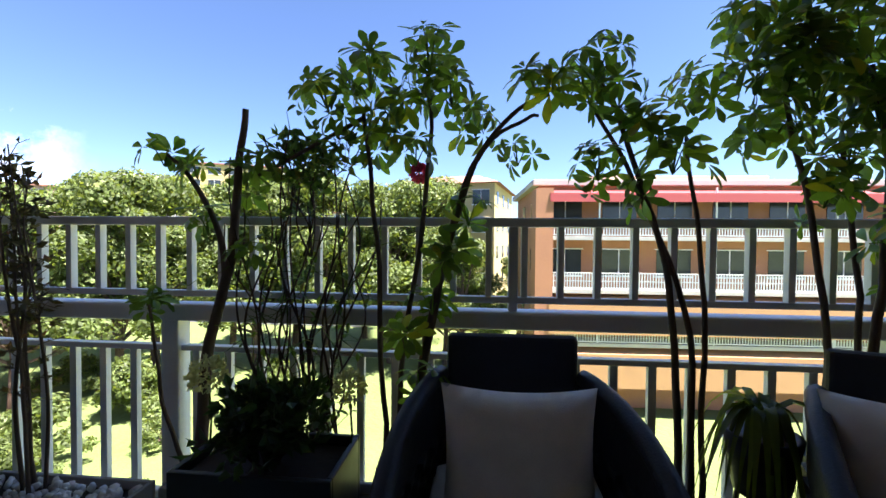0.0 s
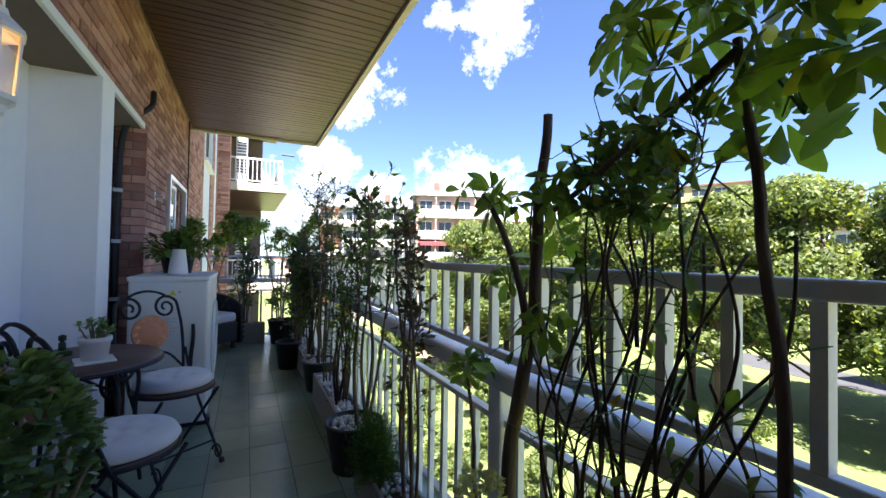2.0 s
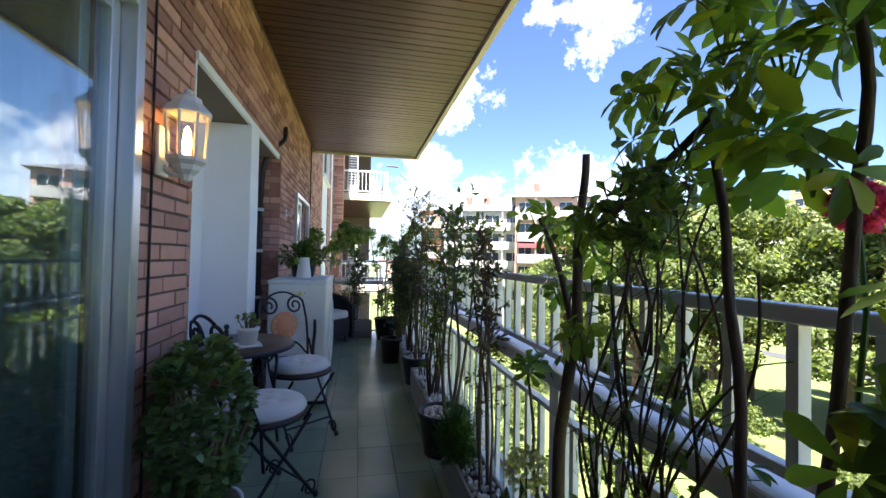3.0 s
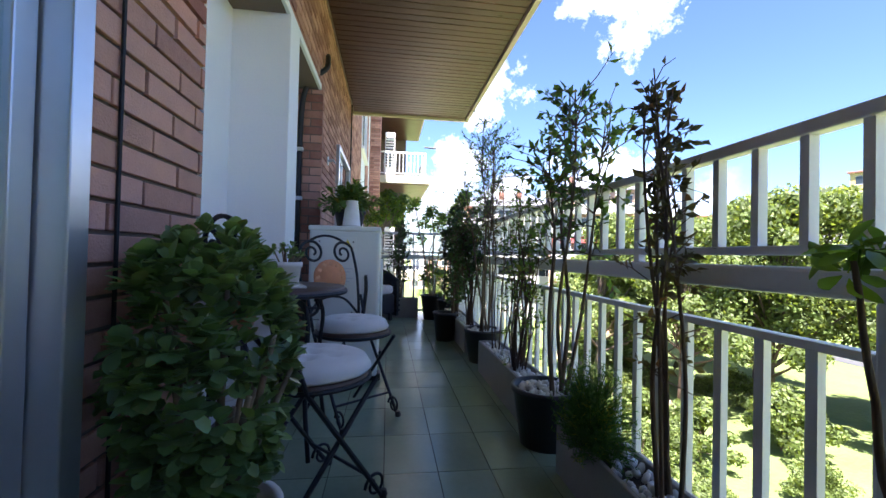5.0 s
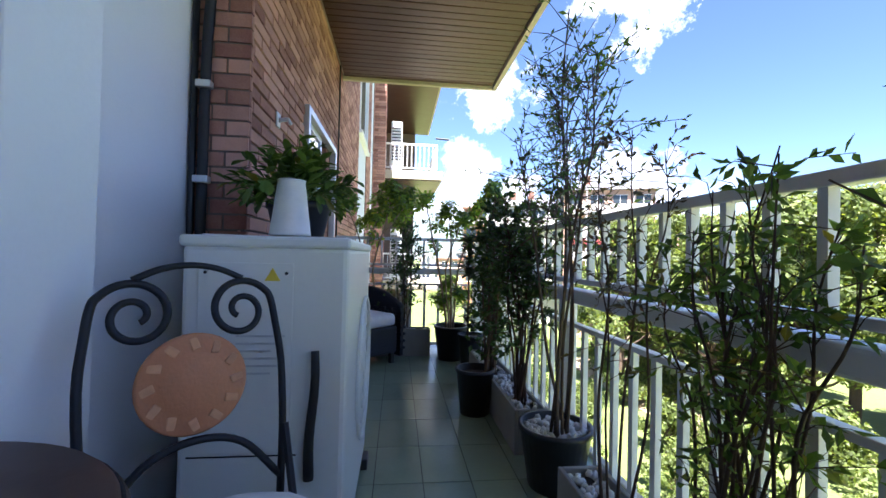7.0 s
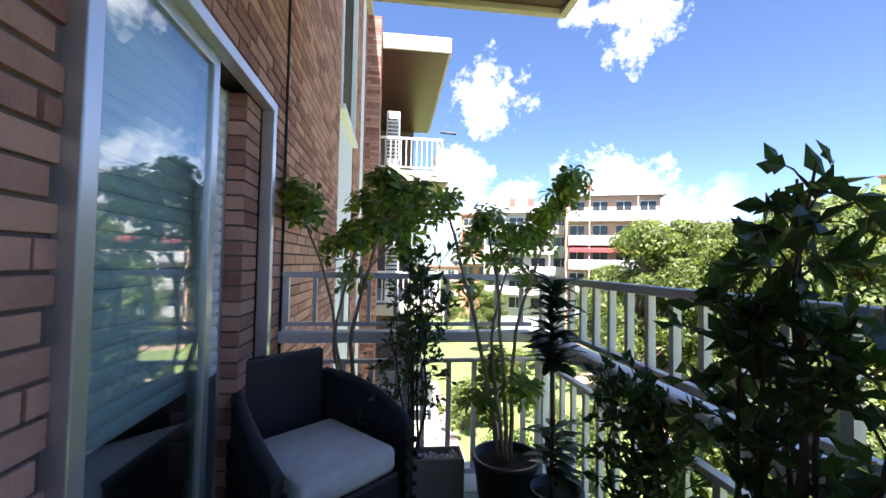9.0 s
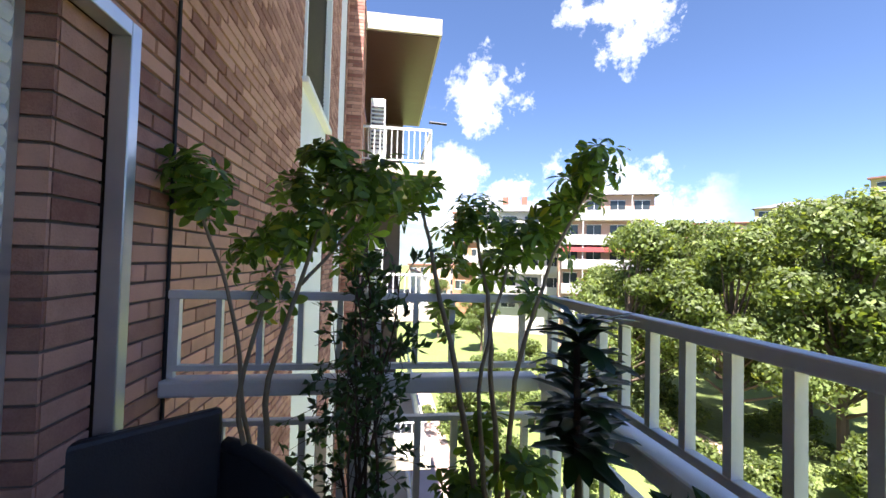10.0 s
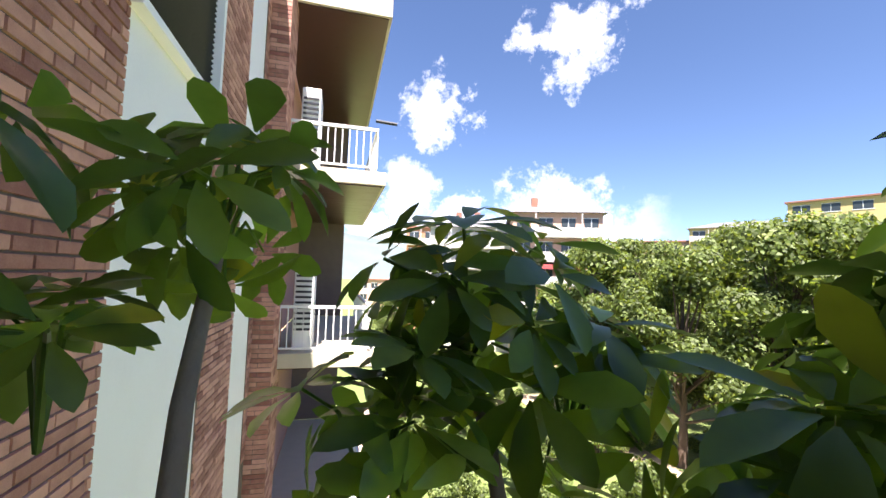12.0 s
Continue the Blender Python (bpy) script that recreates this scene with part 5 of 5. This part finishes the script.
# old forked stem at the post, with a few leaves
umbrella_plant("umbrella_plant", "gnarled forked umbrella plant, half bare, at the railing post", [
    ([(-1.24, 1.33, 0.22), (-1.20, 1.32, 0.65), (-1.11, 1.31, 1.05), (-1.06, 1.30, 1.35), (-1.04, 1.30, 1.62)], 0.024, 0.011),
    ([(-1.12, 1.31, 1.02), (-1.16, 1.31, 1.25), (-1.26, 1.30, 1.40), (-1.33, 1.30, 1.46)], 0.012, 0.006),
    ([(-1.26, 1.33, 0.22), (-1.36, 1.31, 0.55), (-1.40, 1.30, 0.92)], 0.009, 0.005),
], [((-1.34, 1.30, 1.47), 0.45), ((-1.22, 1.31, 1.42), 0.25), ((-0.98, 1.30, 1.43), 0.4), ((-1.17, 1.30, 1.22), 0.35), ((-1.40, 1.30, 0.92), 0.55), ((-1.03, 1.30, 1.38), 0.35), ((-1.02, 1.29, 1.10), 0.3)], 54, each=8, spread=0.075)


# a tangle of climbing stems
def climber(name, label, base, seed, n=16, width=0.38, top=1.5):
    rng = random.Random(seed)
    t = thing(name, label, "climber", base)
    lf = bmesh.new()
    for k in range(n):
        x = width * (k / (n - 1) - 0.5) * 0.5
        p, pts = Vector((x, rng.uniform(-0.03, 0.03), 0)), []
        h = (top - base[2]) * rng.uniform(0.55, 1.0)
        steps = 11
        ph, am = rng.uniform(0, 6.28), rng.uniform(0.015, 0.055)
        lean = rng.uniform(-0.06, 0.12)
        for i in range(steps + 1):
            q = i / steps
            pts.append((x * (1 + q) + am * math.sin(ph + q * 9) + lean * q * q, p.y + am * 0.6 * math.cos(ph + q * 8), h * q))
        line = smooth_line(pts, 3)
        part("stem", tube(bmesh.new(), line, rng.uniform(0.0035, 0.0075), 0.0025, 6), TWIG, t, smooth=True)
        for i in range(rng.randint(6, 14)):
            at = line[rng.randrange(len(line) // 4, len(line))]
            d = rand_dir(rng, 0.2)
            e = at + d * rng.uniform(0.03, 0.16)
            tube(lf, [at, e], 0.0016, 0.001, 4, False)
            if rng.random() < 0.5:
                for j in range(rng.randint(1, 3)):
                    leaf(lf, e, d + rand_dir(rng), (0, 0, 1), rng.uniform(0.025, 0.05), rng.uniform(0.014, 0.024), 0.2)
    part("foliage", lf, SMALLLEAF, t, kind="stuff")
    return t


climber("climbing_plant", "tangle of dark twisting climber stems, sparsely leaved, on the railing", (-0.86, 1.33, 0.22), 61, 24, 0.46, 1.55)
shrub("shrub", "leafy top of a climber over the rail", (-0.80, 1.33, 1.10), 5, 62, 0.42, 0.20, SMALLLEAF, 0.04, 0.022, 20, 6, low=0.4, r=0.004)
shrub("flower", "bushy dark green houseplant in the square planter", (-0.84, 1.12, 0.46), 9, 63, 0.22, 0.20, FICUSLEAF, 0.045, 0.025, 22, 7, low=0.2, r=0.004)
# white hydrangea-like heads and a pink geranium
WHITEPETAL = leafy("white_petal", (0.55, 0.57, 0.45), 0.2, 0.35, 0.6, yellow=(0.6, 0.6, 0.5))
PINKPETAL = leafy("pink_petal", (0.55, 0.05, 0.22), 0.25, 0.35, 0.6, yellow=(0.62, 0.10, 0.32))
for at, r, mat, label in (((-1.07, 1.15, 0.72), 0.055, WHITEPETAL, "white flower head above the planter"), ((-0.62, 1.2, 0.68), 0.05, WHITEPETAL, "white flower head beside the armchair"), ((-0.42, 1.36, 1.40), 0.026, PINKPETAL, "pink blossom among the umbrella leaves")):
    rng = random.Random(int(at[0] * 100))
    t = thing("hydrangea", label, "flower", at)
    bm = bmesh.new()
    for i in range(240):
        d = rand_dir(rng, 0.3)
        small_leaf(bm, d * r * rng.uniform(0.6, 1.0), d + rand_dir(rng), 0.02, 0.016, rng)
    part("petals", bm, mat, t, kind="stuff")
    part("stalk", tube(bmesh.new(), [(0.0, 0, -0.28), (0.01, 0, -0.15), (0, 0, 0.01)], 0.004, 0.003, 6), FERN, t)


def strap_plant(name, label, at, n, length, width, mat, seed, droop=1.0, rise=0.55, category="plant"):
    """Arching strap leaves from one crown."""
    rng = random.Random(seed)
    t = thing(name, label, category, at)
    for k in range(n):
        a = rng.uniform(0, 6.28)
        L = length * rng.uniform(0.6, 1.1)
        out = rng.uniform(0.35, 1.0)
        bm = bmesh.new()
        prev = None
        s = Vector((-math.sin(a), math.cos(a), 0))
        for i in range(8):
            q = i / 7
            c = Vector((math.cos(a), math.sin(a), 0)) * L * 0.6 * out * q + Vector((0, 0, L * (rise * q * 2 - droop * q * q * 1.25)))
            w = width * (0.5 + 0.5 * math.sin(math.pi * min(1, q + 0.25))) * (1 - q ** 5) / 2 + 0.0008
            row = (bm.verts.new(c - s * w + Vector((0, 0, w * 0.5))), bm.verts.new(c), bm.verts.new(c + s * w + Vector((0, 0, w * 0.5))))
            if prev:
                bm.faces.new((prev[0], prev[1], row[1], row[0]))
                bm.faces.new((prev[1], prev[2], row[2], row[1]))
            prev = row
        part("leaf", bm, mat, t, smooth=True)
    return t


strap_plant("spider_plant", "yellow-green strap-leaved plant arching down by the railing", (0.64, 1.20, 0.62), 46, 0.46, 0.028, STRAPLEAF, 71, 1.25, 0.5)
t = thing("plant_stand", "dark slim stand under the strap-leaved plant", "plant stand", (0.64, 1.20, 0))
part("pot", lathe(bmesh.new(), [(0.0, 0.42), (0.07, 0.42), (0.10, 0.60), (0.085, 0.60), (0.0, 0.585)], 24), BLACKPLASTIC, t, smooth=True)
for k in range(3):
    part("leg", tube(bmesh.new(), [(0.06 * math.cos(k * 2.09), 0.06 * math.sin(k * 2.09), 0.43), (0.11 * math.cos(k * 2.09), 0.11 * math.sin(k * 2.09), 0.0)], 0.008), IRON, t)

# thin shrubs in the row
shrub("shrub", "half-bare twiggy shrub with curling brown-green leaves", (-1.88, 1.29, 0.19), 6, 81, 1.36, 0.22, DRYLEAF, 0.038, 0.020, 20, 4, BARK, 0.25, 0.0085)
shrub("shrub", "slender shrub with fresh green leaves above the rail", (-2.66, 1.29, 0.25), 4, 82, 1.45, 0.50, SMALLLEAF, 0.048, 0.024, 32, 6, BARK, 0.40, 0.012)
shrub("shrub", "climbing shrub with reddish stems and narrow leaves", (-3.22, 1.29, 0.20), 16, 83, 1.12, 0.24, SMALLLEAF, 0.036, 0.015, 18, 4, TWIG, 0.15, 0.006)
shrub("shrub", "tall airy shrub with tiny grey-green leaves", (-4.20, 1.31, 0.24), 7, 84, 1.80, 0.58, SMALLLEAF, 0.034, 0.011, 38, 6, BARK, 0.45, 0.009)
shrub("shrub", "bushy dark green shrub in the planter", (-4.75, 1.29, 0.20), 9, 85, 1.24, 0.34, FICUSLEAF, 0.042, 0.022, 30, 8, TWIG, 0.25, 0.009)
shrub("shrub", "tall airy shrub with tiny leaves and bare twigs", (-3.70, 1.29, 0.20), 4, 86, 1.30, 0.26, DRYLEAF, 0.032, 0.012, 26, 4, TWIG, 0.35, 0.006)
shrub("shrub", "leafy dark ficus with drooping pointed leaves", (-5.16, 1.20, 0.25), 8, 87, 1.30, 0.22, FICUSLEAF, 0.052, 0.030, 24, 5, BARK, 0.12, 0.009)
shrub("shrub", "dark leafy shrub near the end of the row", (-5.75, 1.29, 0.20), 7, 88, 0.80, 0.26, FICUSLEAF, 0.045, 0.022, 26, 8, TWIG, 0.2, 0.008)


def fern_mound(at, r, h, n, seed):
    rng = random.Random(seed)
    t = thing("asparagus_fern", "soft feathery green fern mound beside the pot", "fern", at)
    bm = bmesh.new()
    for k in range(n):
        d = rand_dir(rng, 0.7)
        if d.z < 0:
            d.z = -d.z
        e = Vector((d.x * r, d.y * r * 0.6, d.z * h)) * rng.uniform(0.55, 1.05)
        tube(bm, [(e.x * 0.1, e.y * 0.1, 0), (e.x * 0.6, e.y * 0.6, e.z * 0.8), (e.x, e.y, e.z)], 0.0018, 0.001, 4, False)
        for j in range(16):
            q = Vector((e.x, e.y, e.z)) * rng.uniform(0.35, 1.05)
            small_leaf(bm, q, rand_dir(rng, 0.3), 0.022, 0.0045, rng)
    part("fronds", bm, FERN, t, kind="stuff")


fern_mound((-2.22, 1.24, 0.20), 0.24, 0.34, 420, 91)

# jade plant by the door
t = thing("jade_plant", "large dense jade plant with round fleshy leaves in a grey pot", "potted plant", (-1.80, 0.07, 0))
part("pot", lathe(bmesh.new(), pot_shape(0.155, 0.115, 0.30, 0.012, 0.008), 32), CERAMIC, t, smooth=True)
part("soil", lathe(bmesh.new(), [(0.0, 0.255), (0.14, 0.255), (0.0, 0.27)], 20), SOIL, t)
rng = random.Random(95)
for k in range(13):
    a = rng.uniform(0, 6.28)
    q = rng.uniform(0.05, 0.22)
    line = smooth_line([(rng.uniform(-0.04, 0.04), rng.uniform(-0.03, 0.03), 0.26), (q * 0.5 * math.cos(a), q * 0.4 * math.sin(a), 0.42), (q * math.cos(a), q * 0.8 * math.sin(a), rng.uniform(0.55, 0.85))], 4)
    part("branch", tube(bmesh.new(), line, 0.014, 0.006, 7), PALEBARK, t, smooth=True)
bm = bmesh.new()
for k in range(400):
    d = rand_dir(rng, 0.1)
    q = rng.uniform(0.55, 1.0) ** 0.6
    c = Vector((d.x * 0.235 * q, d.y * 0.165 * q, 0.63 + d.z * 0.34 * q))
    c += Vector((noise.noise(c * 6), noise.noise(c * 6 + Vector((5, 0, 0))), noise.noise(c * 6 + Vector((0, 9, 0))))) * 0.05
    for j in range(7):
        dd = (d + rand_dir(rng) * 1.2 + Vector((0, 0, 0.4))).normalized()
        leaf(bm, c, dd, (0, 0, 1), rng.uniform(0.034, 0.054), rng.uniform(0.028, 0.040), 0.06, 0.55)
part("foliage", bm, JADELEAF, t, kind="stuff", smooth=True)

# plant on the air conditioner
t = thing("potted_plant", "spreading green plant in a dark pot on the air conditioner", "potted plant", (-4.12, 0.16, 1.108))
t.scale = (1.35, 1.35, 1.2)
part("pot", lathe(bmesh.new(), pot_shape(0.09, 0.07, 0.12, 0.008, 0.004), 24), BLACKPLASTIC, t, smooth=True)
rng = random.Random(97)
bm = bmesh.new()
for k in range(90):
    d = rand_dir(rng, 0.5)
    e = Vector((d.x * 0.30, d.y * 0.17, 0.13 + abs(d.z) * 0.17)) * rng.uniform(0.75, 1.05)
    tube(bm, [(0, 0, 0.08), (e.x * 0.6, e.y * 0.6, e.z * 1.02), e], 0.002, 0.0014, 4, False)
    for j in range(7):
        leaf(bm, e.lerp(Vector((0, 0, 0.12)), rng.uniform(0, 0.5)), d + rand_dir(rng) * 0.9, (0, 0, 1), rng.uniform(0.035, 0.06), rng.uniform(0.02, 0.03), 0.25)
part("foliage", bm, SMALLLEAF, t, kind="stuff")

# plants at the balcony's end
umbrella_plant("umbrella_plant", "umbrella plant with pale bare stems at the end railing", [
    ([(-6.78, 0.42, 0.24), (-6.82, 0.25, 0.75), (-6.88, 0.17, 1.15), (-6.93, 0.03, 1.50), (-6.95, -0.02, 1.64)], 0.010, 0.005),
    ([(-6.78, 0.42, 0.24), (-6.84, 0.30, 0.85), (-6.94, 0.40, 1.30), (-7.06, 0.47, 1.66)], 0.013, 0.006),
    ([(-6.78, 0.46, 0.24), (-6.82, 0.22, 0.80), (-6.94, 0.28, 1.25), (-7.06, 0.32, 1.42)], 0.011, 0.006),
    ([(-6.94, 0.40, 1.28), (-7.02, 0.55, 1.48), (-7.08, 0.66, 1.64)], 0.008, 0.005),
], [((-6.95, -0.03, 1.68), 0.8), ((-6.96, 0.04, 1.60), 0.4), ((-7.08, 0.46, 1.77), 1.1), ((-7.07, 0.56, 1.66), 0.9), ((-7.07, 0.36, 1.62), 0.7), ((-7.08, 0.30, 1.47), 0.8), ((-7.04, 0.44, 1.52), 0.7), ((-7.10, 0.69, 1.70), 0.9), ((-7.08, 0.62, 1.54), 0.5), ((-7.0, 0.20, 1.38), 0.4), ((-6.98, 0.28, 1.24), 0.3), ((-7.02, 0.58, 1.34), 0.5)], 101, bark=PALEBARK, each=21, spread=0.125, size=1.12)
umbrella_plant("umbrella_plant", "umbrella plant with tall pale stems in the dark corner pot", [
    ([(-6.60, 1.08, 0.28), (-6.74, 1.02, 0.8), (-6.98, 0.93, 1.30), (-7.28, 0.89, 1.66)], 0.013, 0.008),
    ([(-6.60, 1.12, 0.28), (-6.74, 1.13, 0.8), (-6.98, 1.15, 1.25), (-7.25, 1.15, 1.54)], 0.012, 0.007),
    ([(-6.62, 1.15, 0.28), (-6.76, 1.20, 0.85), (-6.88, 1.38, 1.35), (-6.96, 1.60, 1.74)], 0.012, 0.006),
    ([(-6.58, 1.10, 0.28), (-6.76, 1.08, 0.9), (-7.0, 1.24, 1.36)], 0.010, 0.006),
], [((-7.29, 0.89, 1.71), 0.8), ((-7.20, 0.80, 1.56), 0.35), ((-7.26, 1.15, 1.60), 1.1), ((-7.24, 1.26, 1.52), 0.8), ((-7.20, 1.05, 1.48), 0.7), ((-6.97, 1.62, 1.82), 1.0), ((-6.98, 1.56, 1.70), 1.0), ((-7.02, 1.46, 1.60), 0.8), ((-7.12, 1.49, 1.46), 0.8), ((-7.04, 1.34, 1.46), 0.9), ((-7.10, 1.22, 1.36), 0.7), ((-7.06, 0.98, 1.36), 0.5), ((-6.98, 1.32, 1.22), 0.4), ((-6.95, 0.97, 1.15), 0.3), ((-6.84, 1.12, 0.72), 0.7), ((-6.74, 1.02, 0.55), 0.9), ((-6.70, 1.22, 0.62), 0.9)], 102, bark=PALEBARK, each=17, spread=0.11, size=1.05)
shrub("climbing_plant", "dark small-leaved climber on the end railing", (-6.82, 0.66, 0.22), 8, 103, 1.15, 0.34, FICUSLEAF, 0.045, 0.024, 24, 6, TWIG, 0.2, 0.007, category="climber")
t = thing("dracaena", "dark green dracaena with tiers of pointed leaves on a cane", "plant", (-6.33, 1.25, 0.26))
part("cane", tube(bmesh.new(), [(0, 0, 0), (0.01, 0, 0.4), (0, -0.01, 0.92)], 0.012, 0.009, 8), BARK, t, smooth=True)
rng = random.Random(105)
for k in range(210):
    z = rng.uniform(0.55, 0.97) if k < 160 else rng.uniform(0.12, 0.34)
    a = rng.uniform(0, 6.28)
    d = Vector((math.cos(a), math.sin(a), rng.uniform(0.0, 0.9)))
    bm = bmesh.new()
    leaf(bm, (0, 0, z), d, (0, 0, 1), rng.uniform(0.10, 0.16), 0.050, 0.30, 0.35)
    part("leaf", bm, DRACAENA, t, smooth=True)

# ---- fittings on the wall ----
t = thing("wall_lantern", "white cast wall lantern, lit, on the brick pier", "wall lamp", (-1.81, WALL, 1.60))
LAMPWHITE = CERAMIC
part("bracket", boxed(-0.045, 0.045, 0.001, 0.02, 0.02, 0.22, 0.008), LAMPWHITE, t)
part("arm", tube(bmesh.new(), smooth_line([(0, 0.015, 0.06), (0, 0.06, 0.03), (0, 0.10, 0.06)], 5), 0.012, 0.010, 8), LAMPWHITE, t, smooth=True)
part("base", lathe(bmesh.new(), [(0.0, 0.0), (0.02, 0.01), (0.028, 0.03), (0.05, 0.05), (0.056, 0.07), (0.075, 0.085), (0.078, 0.10), (0.0, 0.10)], 8, 0, 0.10), LAMPWHITE, t)
part("roof", lathe(bmesh.new(), [(0.082, 0.27), (0.092, 0.275), (0.088, 0.29), (0.055, 0.325), (0.05, 0.345), (0.02, 0.36), (0.014, 0.38), (0.0, 0.385)], 8, 0, 0.10), LAMPWHITE, t)
for k in range(8):
    a = 2 * math.pi * k / 8
    part("bar", tube(bmesh.new(), [(0.070 * math.cos(a), 0.10 + 0.070 * math.sin(a), 0.095), (0.082 * math.cos(a), 0.10 + 0.082 * math.sin(a), 0.275)], 0.005, n=5), LAMPWHITE, t)
gl = part("glass", lathe(bmesh.new(), [(0.066, 0.10), (0.077, 0.27)], 8, 0, 0.10), LAMPGLASS, t)
part("bulb", lathe(bmesh.new(), [(0.0, 0.11), (0.014, 0.115), (0.018, 0.16), (0.012, 0.215), (0.0, 0.235)], 12, 0, 0.10), BULB, t, "glowing warm bulb", True)

t = thing("downpipe", "dark pipes and cable bundle on the brick pier", "pipe", (0, 0, 0))
part("pipe", tube(bmesh.new(), smooth_line([(-4.24, -0.27, 0.0), (-4.24, -0.27, 1.2), (-4.24, -0.26, 2.05), (-4.22, -0.20, 2.30), (-4.30, -0.08, 2.46), (-4.42, -0.085, 2.62)], 6), 0.022, 0.022, 8), RUBBER, t, smooth=True)
part("pipe", tube(bmesh.new(), [(-4.235, -0.31, 0.0), (-4.235, -0.31, 2.25)], 0.014, 0.014, 8), BLACKPLASTIC, t, smooth=True)
clip = put_mesh("clip", boxed(-0.02, 0.02, -0.03, 0.03, -0.015, 0.015, 0.004), ALU)
for z in (0.9, 1.35, 1.75):
    part("clip", clip, ALU, t).location = (-4.225, -0.265, z)
tagged(part("cable", tube(bmesh.new(), [(-1.74, WALL + 0.006, 0.0), (-1.745, WALL + 0.006, 1.4), (-1.735, WALL + 0.006, 3.05)], 0.005, n=6), RUBBER), "thin dark cable running up the brick pier", "cable")
tagged(part("cable", tube(bmesh.new(), [(-6.98, WALL + 0.008, -0.2), (-6.985, WALL + 0.008, 2.0), (-6.975, WALL + 0.008, 6.3)], 0.008, n=6), RUBBER), "thin dark cable running up the brick wall", "cable")
t = thing("outdoor_tap", "small pale sensor box on the brick wall", "wall fitting", (-4.75, WALL, 1.78))
part("plate", boxed(-0.03, 0.03, 0.001, 0.012, -0.04, 0.04, 0.004), CERAMIC, t)
part("knob", tube(bmesh.new(), [(0, 0.01, 0.0), (0, 0.06, 0.005), (0.0, 0.075, -0.02)], 0.014, 0.010, 8), ALU, t, smooth=True)


# ---- single pieces: floor tiles and bricks ----
TX, TY = 0.366, 0.2265
tile = put_mesh("tile", boxed(-TX / 2 + 0.002, TX / 2 - 0.002, -TY / 2 + 0.002, TY / 2 - 0.002, -0.008, 0.0, 0.0), TILE)
rng = random.Random(3)
for i in range(28):
    for j in range(8):
        x, y = -6.97 + TX * i - 0.098, -0.092 + TY * j
        if y > 1.5 or x > EAST - 0.1:
            continue
        ob = part("tile", tile, TILE, floor)
        ob.matrix_world = pose(x, y, 0.0, rng.uniform(-0.12, 0.12), rng.uniform(-0.12, 0.12), 180 * rng.randint(0, 1))
structure("baseboard", box(box(boxed(-2.155, -1.645, WALL + 0.001, WALL + 0.012, 0.001, 0.075, 0.003), -5.395, -4.31, WALL + 0.001, WALL + 0.012, 0.001, 0.075, 0.003), -6.94, -6.705, WALL + 0.001, WALL + 0.012, 0.001, 0.075, 0.003), TILE, "green tile skirting along the facade", "baseboard")


def brick_places(x0, x1, z0, z1):
    """Running bond between x0 and x1, with cut bricks at the ends and round the openings."""
    k = int(math.floor(z0 / COURSE))
    while k * COURSE < z1 - 1e-6:
        z = k * COURSE
        off = (0.0, 0.5, 0.13, 0.63)[k % 4] * BRICK_L
        x = math.floor((x0 - off) / BRICK_L) * BRICK_L + off
        while x < x1:
            a, b = max(x, x0), min(x + BRICK_L - 0.010, x1)
            spans = [(a, b)]
            for o in OPENINGS:
                if o[2] - COURSE < z < o[3] - 0.02 or (o[2] == 0.0 and -0.2 < z < 0):
                    nxt = []
                    for s, e in spans:
                        if e <= o[0] or s >= o[1]:
                            nxt.append((s, e))
                        else:
                            if s < o[0]:
                                nxt.append((s, o[0]))
                            if e > o[1]:
                                nxt.append((o[1], e))
                    spans = nxt
            for s, e in spans:
                if e - s > 0.02:
                    yield s, e, z
            x += BRICK_L
        k += 1


cache = {}
near, far_v, far_f = 0, [], []
rng = random.Random(8)
for s, e, z in brick_places(-13.3, EAST, -0.95, 6.55):
    in_stretch = (-2.16 <= s <= -1.6 or -5.4 <= s <= -4.5 or -8.2 < s < -6.7) and 0.0 <= z <= 2.2
    dy = rng.uniform(-0.0015, 0.0015)
    if in_stretch and near < 300:
        key = round(e - s, 2)
        if key not in cache:
            w = key / 2
            cache[key] = put_mesh("brick", boxed(-w, w, -0.012, 0.0, 0.0, BRICK_H, 0.0025), BRICK)
        ob = part("brick", cache[key], BRICK, wall_south)
        ob.matrix_world = pose((s + e) / 2, WALL + dy, z + 0.005, 0, rng.uniform(-0.25, 0.25), 0)
        near += 1
        continue
    b = len(far_v)
    z0, z1, c = z + 0.005 + rng.uniform(-0.001, 0.001), z + 0.005 + BRICK_H, 0.003
    y1 = WALL + dy
    far_v += [(s, WALL - 0.013, z0), (e, WALL - 0.013, z0), (e, WALL - 0.013, z1), (s, WALL - 0.013, z1), (s + c, y1, z0 + c), (e - c, y1, z0 + c), (e - c, y1, z1 - c), (s + c, y1, z1 - c)]
    far_f += [(b + 4, b + 7, b + 6, b + 5), (b, b + 4, b + 5, b + 1), (b + 1, b + 5, b + 6, b + 2), (b + 2, b + 6, b + 7, b + 3), (b + 3, b + 7, b + 4, b)]
me = bpy.data.meshes.new("brickwork")
me.from_pydata(far_v, [], far_f)
me.materials.append(BRICK)
part("brickwork", me, BRICK, wall_south, kind="stuff")
